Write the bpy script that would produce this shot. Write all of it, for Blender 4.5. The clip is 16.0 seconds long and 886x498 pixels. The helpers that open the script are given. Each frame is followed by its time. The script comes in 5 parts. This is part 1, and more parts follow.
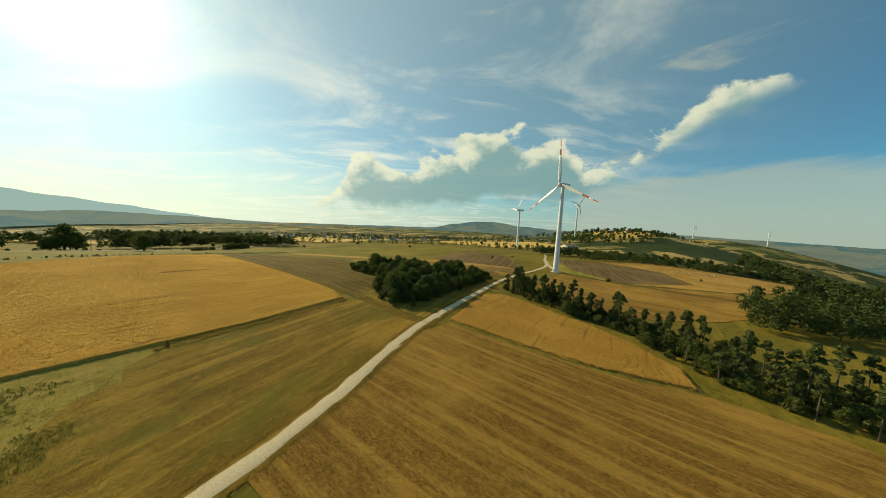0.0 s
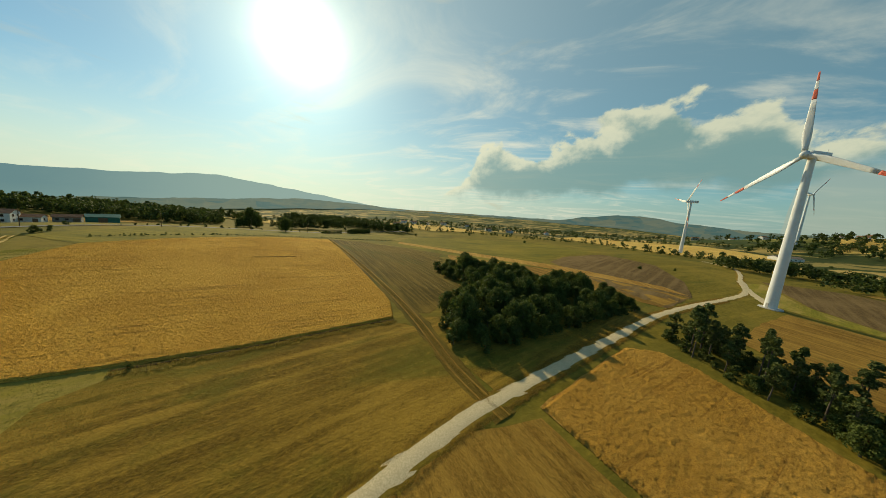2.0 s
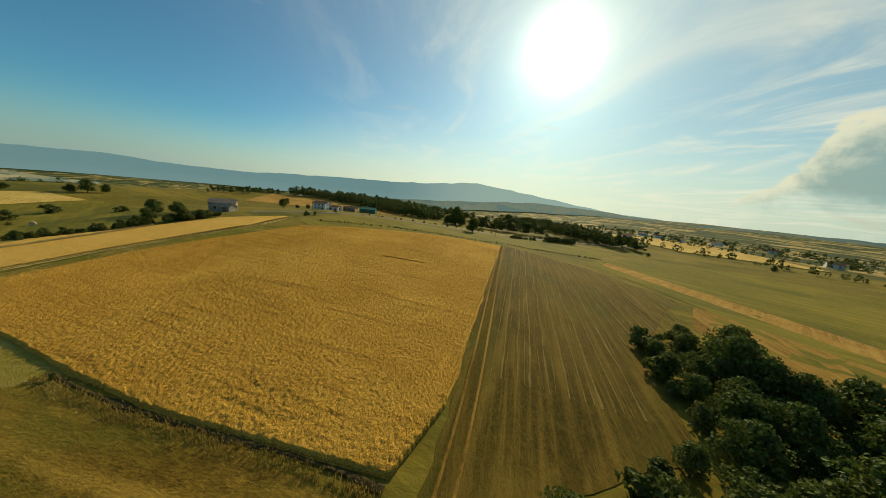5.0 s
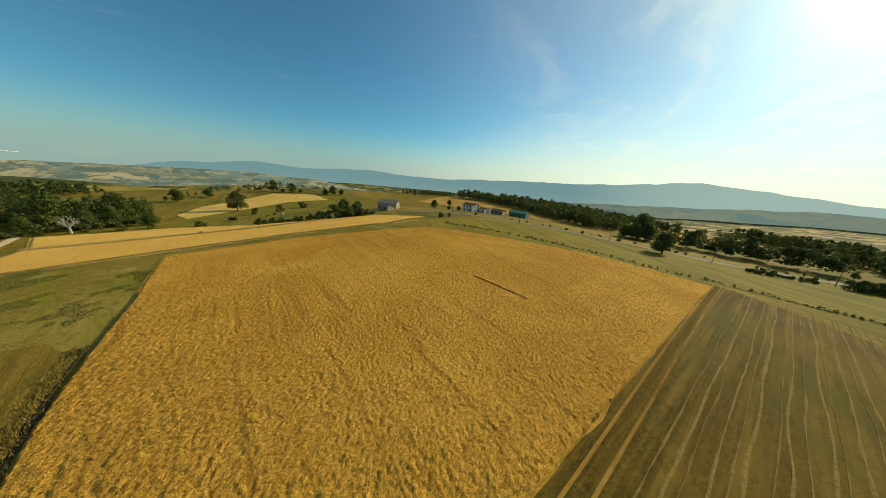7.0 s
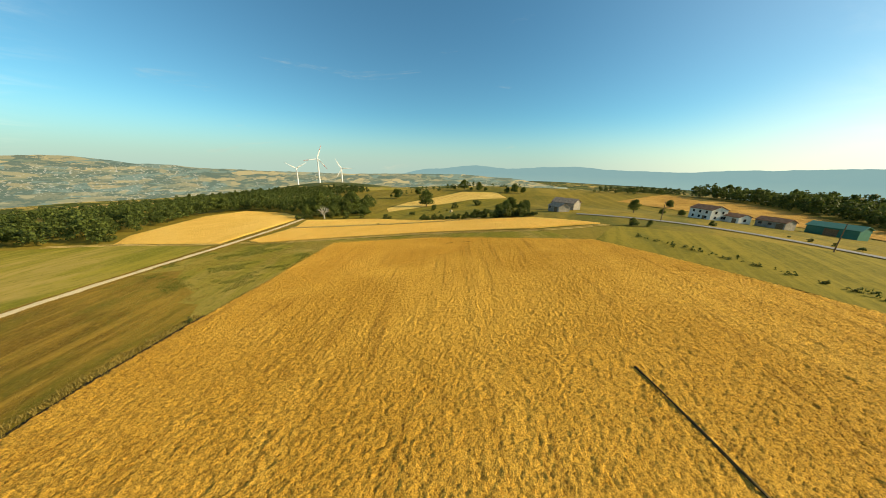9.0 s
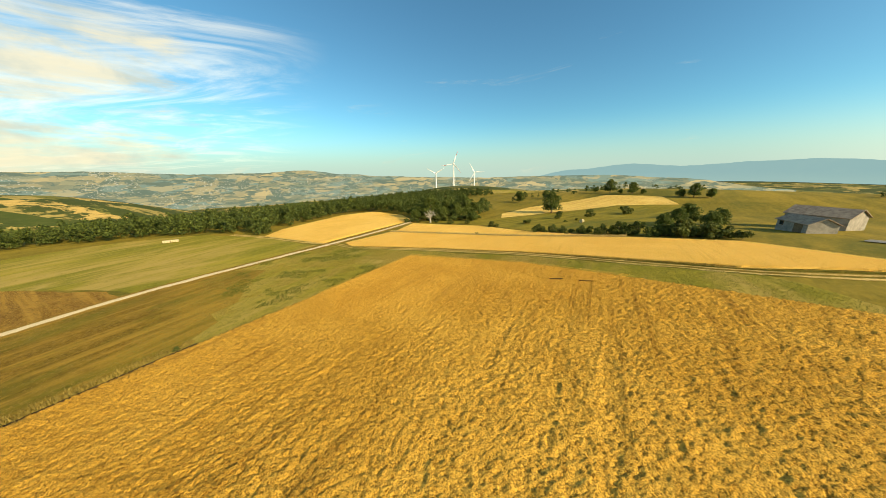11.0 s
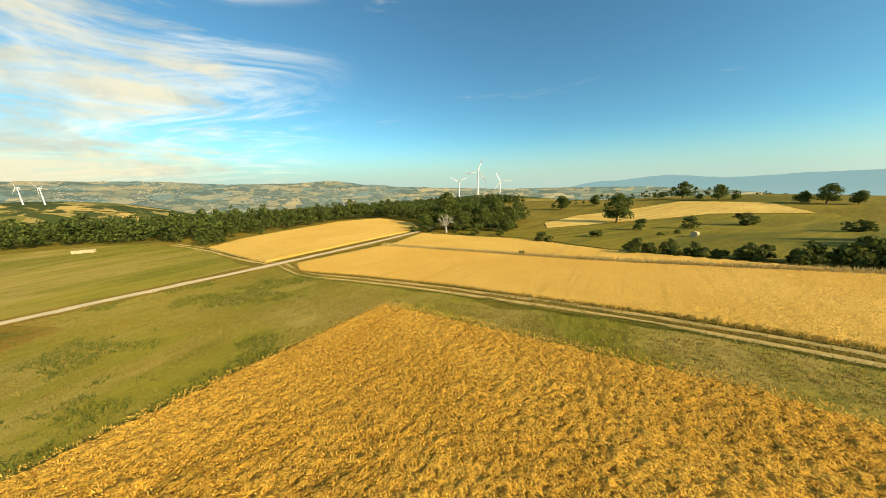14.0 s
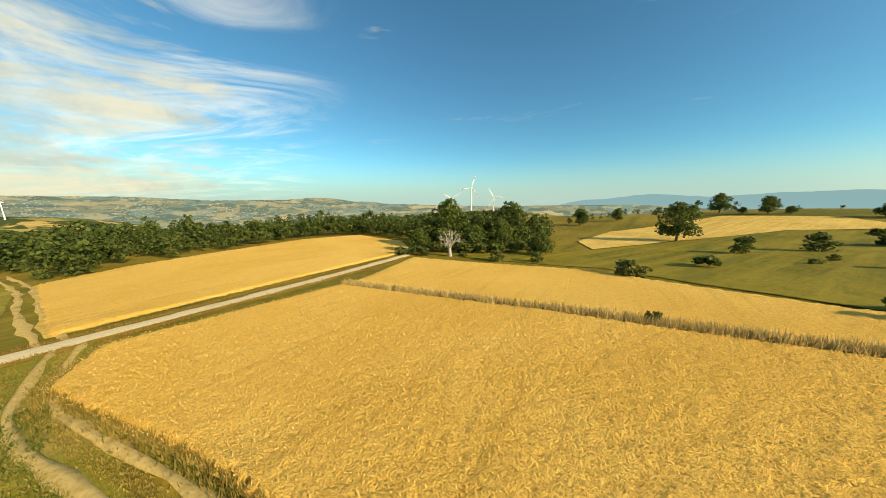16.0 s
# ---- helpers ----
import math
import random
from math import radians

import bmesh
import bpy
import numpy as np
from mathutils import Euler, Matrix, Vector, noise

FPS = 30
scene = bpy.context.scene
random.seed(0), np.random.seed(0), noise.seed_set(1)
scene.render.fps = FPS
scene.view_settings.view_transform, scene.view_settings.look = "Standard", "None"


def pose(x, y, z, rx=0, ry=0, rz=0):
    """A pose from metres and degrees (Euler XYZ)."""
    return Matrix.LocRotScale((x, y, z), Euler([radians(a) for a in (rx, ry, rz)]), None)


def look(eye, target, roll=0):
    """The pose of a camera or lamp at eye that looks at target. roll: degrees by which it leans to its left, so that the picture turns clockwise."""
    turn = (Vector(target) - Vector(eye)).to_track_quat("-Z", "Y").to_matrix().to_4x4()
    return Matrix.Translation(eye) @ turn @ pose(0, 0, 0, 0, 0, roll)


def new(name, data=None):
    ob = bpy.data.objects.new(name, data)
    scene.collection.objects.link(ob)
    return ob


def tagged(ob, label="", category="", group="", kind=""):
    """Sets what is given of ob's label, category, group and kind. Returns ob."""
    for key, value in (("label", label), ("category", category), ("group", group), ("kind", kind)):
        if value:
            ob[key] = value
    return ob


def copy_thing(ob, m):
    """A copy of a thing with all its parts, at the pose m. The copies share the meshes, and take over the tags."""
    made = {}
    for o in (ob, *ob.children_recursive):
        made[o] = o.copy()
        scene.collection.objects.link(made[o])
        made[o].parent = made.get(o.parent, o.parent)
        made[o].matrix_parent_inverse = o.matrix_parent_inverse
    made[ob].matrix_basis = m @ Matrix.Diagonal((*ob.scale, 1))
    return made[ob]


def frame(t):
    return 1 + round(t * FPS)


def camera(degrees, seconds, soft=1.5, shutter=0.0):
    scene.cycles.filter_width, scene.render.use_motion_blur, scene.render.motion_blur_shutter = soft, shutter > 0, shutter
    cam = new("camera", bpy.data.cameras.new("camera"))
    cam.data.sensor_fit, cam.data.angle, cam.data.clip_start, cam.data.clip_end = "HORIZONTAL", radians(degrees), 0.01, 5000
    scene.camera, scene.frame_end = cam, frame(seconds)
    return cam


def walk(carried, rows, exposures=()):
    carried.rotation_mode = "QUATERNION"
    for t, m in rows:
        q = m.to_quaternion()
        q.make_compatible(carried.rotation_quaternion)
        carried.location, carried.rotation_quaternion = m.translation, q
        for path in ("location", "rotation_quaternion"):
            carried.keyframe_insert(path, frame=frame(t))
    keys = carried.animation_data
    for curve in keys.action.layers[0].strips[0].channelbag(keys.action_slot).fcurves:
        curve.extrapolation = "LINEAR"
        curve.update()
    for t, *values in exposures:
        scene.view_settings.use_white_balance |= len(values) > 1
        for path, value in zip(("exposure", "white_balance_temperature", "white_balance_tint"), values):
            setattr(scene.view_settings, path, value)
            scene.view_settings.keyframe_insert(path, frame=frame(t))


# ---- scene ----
cam = camera(117.9, 16.0, 0.7)
METRES, EYE, TILT, LEAN, TURN = 250.0, 25.0, -5.0, -3.0, 0.0
ROWS = [
    (0.0, 0.0, 0.0, 0.0, 0.0, 0.0, -0.0),
    (0.5, 0.0062, 0.0366, 0.0063, 4.74, -0.5, -0.72),
    (1.0, 0.011, 0.0727, 0.0112, 10.82, -1.21, -1.76),
    (1.5, 0.0138, 0.1085, 0.0151, 17.84, -2.07, -2.94),
    (2.0, 0.0148, 0.1437, 0.0176, 25.54, -2.94, -4.12),
    (2.5, 0.0126, 0.1776, 0.0191, 33.48, -3.74, -5.28),
    (3.0, 0.0072, 0.2103, 0.0209, 41.35, -4.49, -6.45),
    (3.5, -0.0016, 0.2423, 0.0235, 49.03, -5.2, -7.36),
    (4.0, -0.0142, 0.2726, 0.0267, 56.46, -5.89, -8.23),
    (6.5, -0.1233, 0.3942, 0.0417, 99.12, -11.78, -10.34),
    (7.0, -0.1525, 0.406, 0.0433, 109.09, -13.49, -10.11),
    (7.5, -0.1826, 0.413, 0.0439, 119.3, -15.3, -9.35),
    (8.0, -0.2115, 0.4142, 0.044, 129.57, -16.98, -8.68),
    (8.5, -0.24, 0.4102, 0.0438, 139.83, -18.58, -7.61),
    (9.0, -0.2668, 0.4007, 0.0431, 149.73, -19.86, -6.35),
    (9.5, -0.2909, 0.3858, 0.0418, 158.87, -20.74, -5.04),
    (10.0, -0.3109, 0.3664, 0.0391, 166.71, -21.27, -3.91),
    (12.5, -0.3535, 0.2421, 0.0095, 182.45, -20.85, -1.64),
    (13.0, -0.3536, 0.2165, 0.0014, 182.57, -20.27, -1.72),
    (13.5, -0.353, 0.1898, -0.0071, 182.42, -19.74, -1.82),
    (14.0, -0.3509, 0.1623, -0.0153, 182.07, -19.12, -1.96),
    (14.5, -0.3479, 0.1317, -0.0226, 181.67, -18.44, -2.06),
    (15.0, -0.3442, 0.1, -0.0295, 181.2, -17.61, -2.25),
    (15.5, -0.34, 0.0686, -0.0376, 180.69, -16.52, -2.34),
    (16.0, -0.3361, 0.0353, -0.0443, 180.21, -15.4, -2.48),
]
EXPOSURES = [(0, -0.15, 7800, -1), (2.5, -0.4, 7850, -2), (4.2, -0.4, 7950, -1), (7.0, -0.14, 7750, 1), (9.0, 0.42, 8500, 5), (12.5, 0.6, 8600, 6), (16.0, 0.47, 8250, 4)]
walk(cam, [(t, pose(0, 0, EYE, TILT, LEAN, TURN) @ pose(METRES * x, METRES * y, METRES * z, 90 + pitch, roll, yaw)) for t, x, y, z, yaw, pitch, roll in ROWS],
     exposures=EXPOSURES)


# ---- daylight ----
SUN_AZ, SUN_EL = -53.6, 25.0


def direction(az, el):
    a, e = radians(az), radians(el)
    return Vector((math.sin(a) * math.cos(e), math.cos(a) * math.cos(e), math.sin(e)))


class Nodes:
    """Short way to write node trees."""

    def __init__(self, tree, fresh=True):
        self.t = tree
        if fresh:
            tree.nodes.clear()

    def add(self, kind, **props):
        n = self.t.nodes.new(kind)
        for k, v in props.items():
            setattr(n, k, v)
        return n

    def link(self, a, b):
        self.t.links.new(a, b)

    def put(self, socket, v):
        if isinstance(v, bpy.types.NodeSocket):
            self.link(v, socket)
        elif isinstance(v, (tuple, list)) and len(v) == 3 and socket.type == "RGBA":
            socket.default_value = (*v, 1)
        else:
            socket.default_value = v

    def math(self, op, a, b=0.0, c=0.0, clamp=False):
        n = self.add("ShaderNodeMath", operation=op, use_clamp=clamp)
        self.put(n.inputs[0], a)
        self.put(n.inputs[1], b)
        self.put(n.inputs[2], c)
        return n.outputs[0]

    def vmath(self, op, a, b=(0, 0, 0)):
        n = self.add("ShaderNodeVectorMath", operation=op)
        self.put(n.inputs[0], a)
        self.put(n.inputs[1], b)
        return n.outputs["Value"] if op in ("DOT_PRODUCT", "LENGTH") else n.outputs[0]

    def ramp(self, v, lo, hi, a=0.0, b=1.0, smooth=True):
        n = self.add("ShaderNodeMapRange", interpolation_type="SMOOTHSTEP" if smooth else "LINEAR")
        for k, x in enumerate((v, lo, hi, a, b)):
            self.put(n.inputs[k], x)
        return n.outputs[0]

    def noise(self, vec, scale, detail=3.0, rough=0.55, warp=0.0):
        n = self.add("ShaderNodeTexNoise")
        self.put(n.inputs["Vector"], vec)
        n.inputs["Scale"].default_value = scale
        n.inputs["Detail"].default_value = detail
        n.inputs["Roughness"].default_value = rough
        n.inputs["Distortion"].default_value = warp
        return n.outputs["Fac"]

    def mix(self, f, a, b, blend="MIX"):
        n = self.add("ShaderNodeMix", data_type="RGBA", blend_type=blend)
        self.put(n.inputs[0], f)
        self.put(n.inputs[6], a)
        self.put(n.inputs[7], b)
        return n.outputs[2]

    def mapping(self, vec, loc=(0, 0, 0), rot=(0, 0, 0), scale=(1, 1, 1)):
        n = self.add("ShaderNodeMapping")
        self.put(n.inputs[0], vec)
        n.inputs[1].default_value, n.inputs[2].default_value, n.inputs[3].default_value = loc, rot, scale
        return n.outputs[0]


world = bpy.data.worlds.new("sky")
scene.world = world
world.use_nodes = True
w = Nodes(world.node_tree)
sky = w.add("ShaderNodeTexSky", sky_type="NISHITA", sun_disc=False)
sky.sun_elevation, sky.sun_rotation = radians(SUN_EL), radians(SUN_AZ)
sky.altitude, sky.air_density, sky.dust_density, sky.ozone_density = 500, 1.0, 0.35, 2.0
d = w.add("ShaderNodeTexCoord").outputs["Generated"]
sep = w.add("ShaderNodeSeparateXYZ")
w.link(d, sep.inputs[0])
dz = w.math("MAXIMUM", sep.outputs[2], 0.0)
flat = w.math("ADD", dz, 0.10)
cover = w.add("ShaderNodeCombineXYZ")
w.link(w.math("DIVIDE", sep.outputs[0], flat), cover.inputs[0])
w.link(w.math("DIVIDE", sep.outputs[1], flat), cover.inputs[1])
sheet = cover.outputs[0]
sun_dot = w.vmath("DOT_PRODUCT", d, tuple(direction(SUN_AZ, SUN_EL)))


def sector(az, el, inner, outer):
    """1 within inner degrees of a direction, 0 past outer degrees."""
    v = w.vmath("DOT_PRODUCT", d, tuple(direction(az, el)))
    return w.ramp(v, math.cos(radians(outer)), math.cos(radians(inner)))


# thin high cloud, drawn out in streaks
cirrus = w.noise(w.mapping(sheet, rot=(0, 0, radians(35)), scale=(0.7, 1.25, 1)), 0.8, 7, 0.62, 1.7)
thin = w.ramp(cirrus, 0.44, 0.74)
veil = w.math("MAXIMUM", sector(-25, 25, 15, 75), w.math("MULTIPLY", sector(128, 20, 12, 34), 0.7))
thin = w.math("MULTIPLY", w.math("MULTIPLY", thin, veil), w.ramp(sun_dot, 0.80, 0.97, 0.7, 0.35))
az_deg = w.math("MULTIPLY", w.math("ARCTAN2", sep.outputs[0], sep.outputs[1]), 57.29578)
el_deg = w.math("MULTIPLY", w.math("ARCSINE", sep.outputs[2]), 57.29578)


def skyline(points, outside):
    """Elevation of a cloud's edge over the bearing, both in degrees."""
    n = w.add("ShaderNodeValToRGB")
    lo, hi = points[0][0], points[-1][0]
    while len(n.color_ramp.elements) < len(points):
        n.color_ramp.elements.new(0.5)
    for e, (a, v) in zip(n.color_ramp.elements, points):
        e.position, e.color = (a - lo) / (hi - lo), (v / 40, v / 40, v / 40, 1)
    w.put(n.inputs[0], w.ramp(az_deg, lo, hi, smooth=False))
    v = w.math("MULTIPLY", n.outputs[0], 40.0)
    within = w.math("MULTIPLY", w.ramp(az_deg, lo - 0.5, lo + 0.5), w.ramp(az_deg, hi - 0.5, hi + 0.5, 1.0, 0.0))
    return w.math("ADD", w.math("MULTIPLY", w.math("SUBTRACT", v, outside), within), outside)


# heaped cloud low in the north, drawn out upwards to the north-east
toward_sun = tuple(direction(SUN_AZ, SUN_EL) * 0.045)
puff = w.noise(w.mapping(d, scale=(1, 1, 1.3)), 6.5, 9, 0.58, 0.15)
puff_lit = w.noise(w.mapping(d, loc=toward_sun, scale=(1, 1, 1.3)), 6.5, 6, 0.58, 0.15)
crest = skyline(((-27, 2), (-23, 6), (-19, 12.5), (-15, 14.5), (-12, 12.5), (-9, 12.3), (-5, 13.5), (1, 16.8), (5, 18.5), (12, 19.5), (17, 18), (23, 18.5), (27, 13), (33, 13.5), (39, 17), (42, 20), (45, 22.5), (50, 23), (54, 20)), -20.0)
foot_ = skyline(((-27, 2), (-12, 3.2), (0, 4.3), (16, 5.5), (27, 6.5), (32, 9), (39, 14), (45, 17.5), (54, 20)), 20.0)
deep = w.math("ADD", w.math("SUBTRACT", crest, el_deg), w.math("MULTIPLY", w.math("SUBTRACT", puff, 0.52), 17.0))
clear = w.math("ADD", w.math("SUBTRACT", el_deg, foot_), w.math("MULTIPLY", w.math("SUBTRACT", puff_lit, 0.5), 8.0))
heap = w.math("MULTIPLY", w.ramp(deep, -0.4, 1.1), w.ramp(clear, -0.6, 2.2))
heap = w.math("MULTIPLY", heap, 0.88)
shade = w.ramp(w.math("SUBTRACT", deep, w.math("MULTIPLY", w.math("SUBTRACT", puff, puff_lit), 22.0)), 0.3, 5.5, 1.0, 0.0)
heap_col = w.mix(shade, (2.3, 4.1, 4.7), (8.4, 8.7, 7.6))
# pale level sheet of cloud in the north-east, under the heap
sheet_top = skyline(((26, 8.0), (34, 9.6), (46, 11), (58, 11.2), (80, 9)), -5.0)
level = w.math("ADD", w.math("SUBTRACT", sheet_top, el_deg), w.math("MULTIPLY", w.math("SUBTRACT", w.noise(w.mapping(d, scale=(1, 1, 4)), 3.0, 7, 0.6, 0.4), 0.5), 9.0))
level = w.math("MULTIPLY", w.ramp(level, -0.3, 1.8), 0.62)
# long flat bank in the south-east
bank = w.noise(w.mapping(d, scale=(1, 1, 5.0)), 3.0, 8, 0.6, 0.5)
bank = w.ramp(w.math("ADD", bank, w.math("MULTIPLY", sector(122, 8, 6, 30), 0.26)), 0.62, 0.86)
bank_col = w.mix(w.ramp(puff, 0.4, 0.6), (4.2, 4.8, 4.9), (6.2, 6.1, 5.2))
# white haze low down, and the glare round the sun
low = w.ramp(sep.outputs[2], 0.0, w.ramp(sun_dot, 0.5, 1.0, 0.20, 0.42), 1.0, 0.0)
glare = w.math("MULTIPLY", w.math("POWER", w.math("MAXIMUM", sun_dot, 0.0), 330), 16.0)
glare = w.math("ADD", glare, w.math("MULTIPLY", w.math("POWER", w.math("MAXIMUM", sun_dot, 0.0), 45), 4.6))
glow = w.math("MULTIPLY", w.math("POWER", w.math("MAXIMUM", sun_dot, 0.0), 4), 2.7)
col = w.mix(1.0, sky.outputs[0], (0.42, 0.98, 1.24), "MULTIPLY")
toward = w.ramp(sun_dot, 0.15, 1.0)
haze_col = w.mix(toward, (3.3, 4.7, 5.2), (8.6, 9.2, 8.6))
col = w.mix(w.math("MULTIPLY", w.math("MULTIPLY", low, low), 0.85), col, haze_col)
col = w.mix(w.math("MULTIPLY", sector(-8, 34, 18, 72), 0.34), col, (4.4, 6.6, 7.2))
col = w.mix(thin, col, (10.0, 9.9, 9.3))
col = w.mix(w.math("MULTIPLY", bank, 0.85), col, bank_col)
col = w.mix(level, col, (4.6, 5.4, 5.2))
col = w.mix(heap, col, heap_col)
aura = w.add("ShaderNodeCombineXYZ")
both = w.math("ADD", glare, glow)
for k, s in enumerate((1.06, 0.97, 0.84)):
    w.link(w.math("MULTIPLY", both, s), aura.inputs[k])
col = w.mix(1.0, col, aura.outputs[0], "ADD")
back = w.add("ShaderNodeBackground")
w.put(back.inputs[0], col)
back.inputs[1].default_value = 0.10
w.link(back.outputs[0], w.add("ShaderNodeOutputWorld").inputs[0])

sun = new("sun", bpy.data.lights.new("sun", "SUN"))
sun.data.energy, sun.data.angle, sun.data.color = 5.0, radians(0.8), (1.0, 0.87, 0.66)
sun.matrix_world = look(direction(SUN_AZ, SUN_EL) * 300, (0, 0, 0))

# ---- materials ----
def surface(name, rough=0.9, spec=0.2):
    m = bpy.data.materials.new(name)
    m.use_nodes = True
    n = Nodes(m.node_tree)
    bsdf = n.add("ShaderNodeBsdfPrincipled")
    bsdf.inputs["Roughness"].default_value = rough
    bsdf.inputs["Specular IOR Level"].default_value = spec
    n.link(bsdf.outputs[0], n.add("ShaderNodeOutputMaterial").inputs[0])
    n.bsdf = bsdf
    n.pos = n.add("ShaderNodeTexCoord").outputs["Object"]
    n.m = m
    return n


def relief(n, height, strength, distance):
    b = n.add("ShaderNodeBump")
    n.put(b.inputs["Height"], height)
    b.inputs["Strength"].default_value, b.inputs["Distance"].default_value = strength, distance
    n.link(b.outputs[0], n.bsdf.inputs["Normal"])


def field_material(name, light, mid, dark, row_az, row_gap, rows=0.5, broad=0.02, grain=3.0, bump=0.5, depth=0.4, green=None, green_at=0.6):
    """Crops, stubble and meadow: broad patches, streaks along the rows, and fine grain."""
    n = surface(name, 0.95, 0.08)
    along = n.mapping(n.pos, rot=(0, 0, radians(row_az)))
    along.node.vector_type = "POINT"
    streak = n.noise(n.mapping(along, scale=(1.0, 0.045, 0.0)), 1.0 / row_gap, 3, 0.6, 0.3)
    fine = n.noise(n.mapping(along, scale=(1.0, 0.45, 0.5)), grain, 5, 0.7)
    patch = n.noise(n.pos, broad, 4, 0.6, 0.6)
    worn = n.noise(n.mapping(along, scale=(1.0, 0.3, 1.0)), broad * 6, 5, 0.65, 0.8)
    c = n.mix(n.ramp(fine, 0.30, 0.70), dark, mid)
    c = n.mix(n.math("MULTIPLY", n.ramp(streak, 0.42, 0.66), rows), c, light)
    c = n.mix(n.math("MULTIPLY", n.ramp(patch, 0.42, 0.66), 0.55), c, light)
    c = n.mix(n.math("MULTIPLY", n.ramp(worn, 0.55, 0.75), 0.55), c, dark)
    if green:
        c = n.mix(n.math("MULTIPLY", n.ramp(n.noise(n.mapping(along, scale=(1.0, 0.35, 1)), broad * 2.2, 6, 0.65, 1.0), green_at - 0.08, green_at + 0.14), 0.85), c, green)
    # tussocks and scrapes about a step across
    tuft = n.noise(n.mapping(along, loc=(7, 3, 0), scale=(1.0, 0.5, 0.5)), 0.9, 4, 0.75, 0.5)
    c = n.mix(n.math("MULTIPLY", n.ramp(tuft, 0.54, 0.66), 0.4), c, dark)
    c = n.mix(n.math("MULTIPLY", n.ramp(tuft, 0.44, 0.34), 0.35), c, light)
    n.put(n.bsdf.inputs["Base Color"], c)
    relief(n, n.math("ADD", n.math("SUBTRACT", fine, tuft), n.math("MULTIPLY", streak, 0.8)), bump, depth)
    return n.m


def land_material(name, *args, **kw):
    """Grassland, and beyond the ridge a patchwork of fields and woods."""
    m = field_material(name, *args, **kw)
    n = Nodes(m.node_tree, False)
    bsdf = [k for k in n.t.nodes if k.type == "BSDF_PRINCIPLED"][0]
    near = bsdf.inputs["Base Color"].links[0].from_socket
    pos = n.add("ShaderNodeTexCoord").outputs["Object"]
    warp = n.add("ShaderNodeTexNoise")
    n.put(warp.inputs["Vector"], pos)
    warp.inputs["Scale"].default_value = 0.006
    bent = n.vmath("ADD", n.mapping(pos, rot=(0, 0, 0.6), scale=(1, 1.9, 0)), n.vmath("MULTIPLY", warp.outputs["Color"], (130, 130, 0)))
    cell = n.add("ShaderNodeTexVoronoi")
    n.put(cell.inputs["Vector"], bent)
    cell.inputs["Scale"].default_value = 0.0065
    pick = n.add("ShaderNodeSeparateColor")
    n.link(cell.outputs["Color"], pick.inputs[0])
    v = pick.outputs[0]
    c = n.mix(n.ramp(v, 0.30, 0.31), (0.05, 0.07, 0.018), (0.17, 0.16, 0.04))
    c = n.mix(n.ramp(v, 0.52, 0.53), c, (0.50, 0.34, 0.11))
    c = n.mix(n.ramp(v, 0.80, 0.81), c, (0.33, 0.25, 0.08))
    c = n.mix(n.ramp(n.noise(pos, 0.011, 5, 0.7, 0.5), 0.47, 0.53), c, (0.045, 0.062, 0.018))
    c = n.mix(n.math("MULTIPLY", n.ramp(n.noise(pos, 0.05, 5, 0.7), 0.4, 0.7), 0.35), c, (0.10, 0.10, 0.03))
    away = n.vmath("LENGTH", n.vmath("MULTIPLY", n.vmath("ADD", pos, (60, -60, 0)), (1, 1, 0)))
    n.put(bsdf.inputs["Base Color"], n.mix(n.ramp(away, 380, 520), near, c))
    return m


ROW = 33.0  # the rows of the big wheat field run this way
wheat = field_material("ripe_wheat", (0.72, 0.445, 0.09), (0.57, 0.325, 0.056), (0.15, 0.066, 0.010), ROW, 1.6, 0.6, 0.022, 5.5, 0.9, 0.3)
wheat_pale = field_material("pale_ripe_wheat", (0.80, 0.56, 0.17), (0.70, 0.46, 0.12), (0.44, 0.26, 0.06), 62, 1.6, 0.5, 0.03, 2.0, 0.8, 0.4)
wheat_road = field_material("ripe_wheat_by_road", (0.60, 0.36, 0.09), (0.50, 0.27, 0.055), (0.22, 0.105, 0.02), -20, 1.4, 0.6, 0.03, 2.2, 0.9, 0.5)
stubble = field_material("brown_stubble", (0.46, 0.275, 0.046), (0.27, 0.158, 0.022), (0.092, 0.054, 0.008), 25, 1.8, 0.6, 0.03, 4.0, 0.8, 0.15, (0.135, 0.122, 0.016), 0.53)
stubble_east = field_material("raked_stubble", (0.48, 0.275, 0.055), (0.32, 0.172, 0.032), (0.11, 0.056, 0.010), -58, 1.8, 0.6, 0.03, 4.0, 0.8, 0.15, (0.13, 0.13, 0.025), 0.66)
hayfield_mat = field_material("mown_hayfield", (0.23, 0.145, 0.028), (0.125, 0.084, 0.013), (0.055, 0.040, 0.006), -56.5, 1.3, 0.8, 0.02, 3.0, 0.7, 0.2, (0.10, 0.092, 0.014), 0.55)
meadow = field_material("green_meadow", (0.38, 0.29, 0.042), (0.24, 0.212, 0.025), (0.135, 0.13, 0.015), 28, 2.2, 0.4, 0.03, 2.4, 0.5, 0.15, (0.44, 0.30, 0.085), 0.50)
plough = field_material("ploughed_soil", (0.28, 0.18, 0.075), (0.19, 0.118, 0.045), (0.10, 0.062, 0.022), 20, 2.4, 0.6, 0.03, 1.5, 0.9, 0.4)
pasture = field_material("dry_pasture", (0.30, 0.225, 0.032), (0.205, 0.165, 0.020), (0.11, 0.098, 0.012), 60, 2.6, 0.6, 0.02, 1.2, 0.5, 0.2, (0.10, 0.105, 0.018), 0.58)
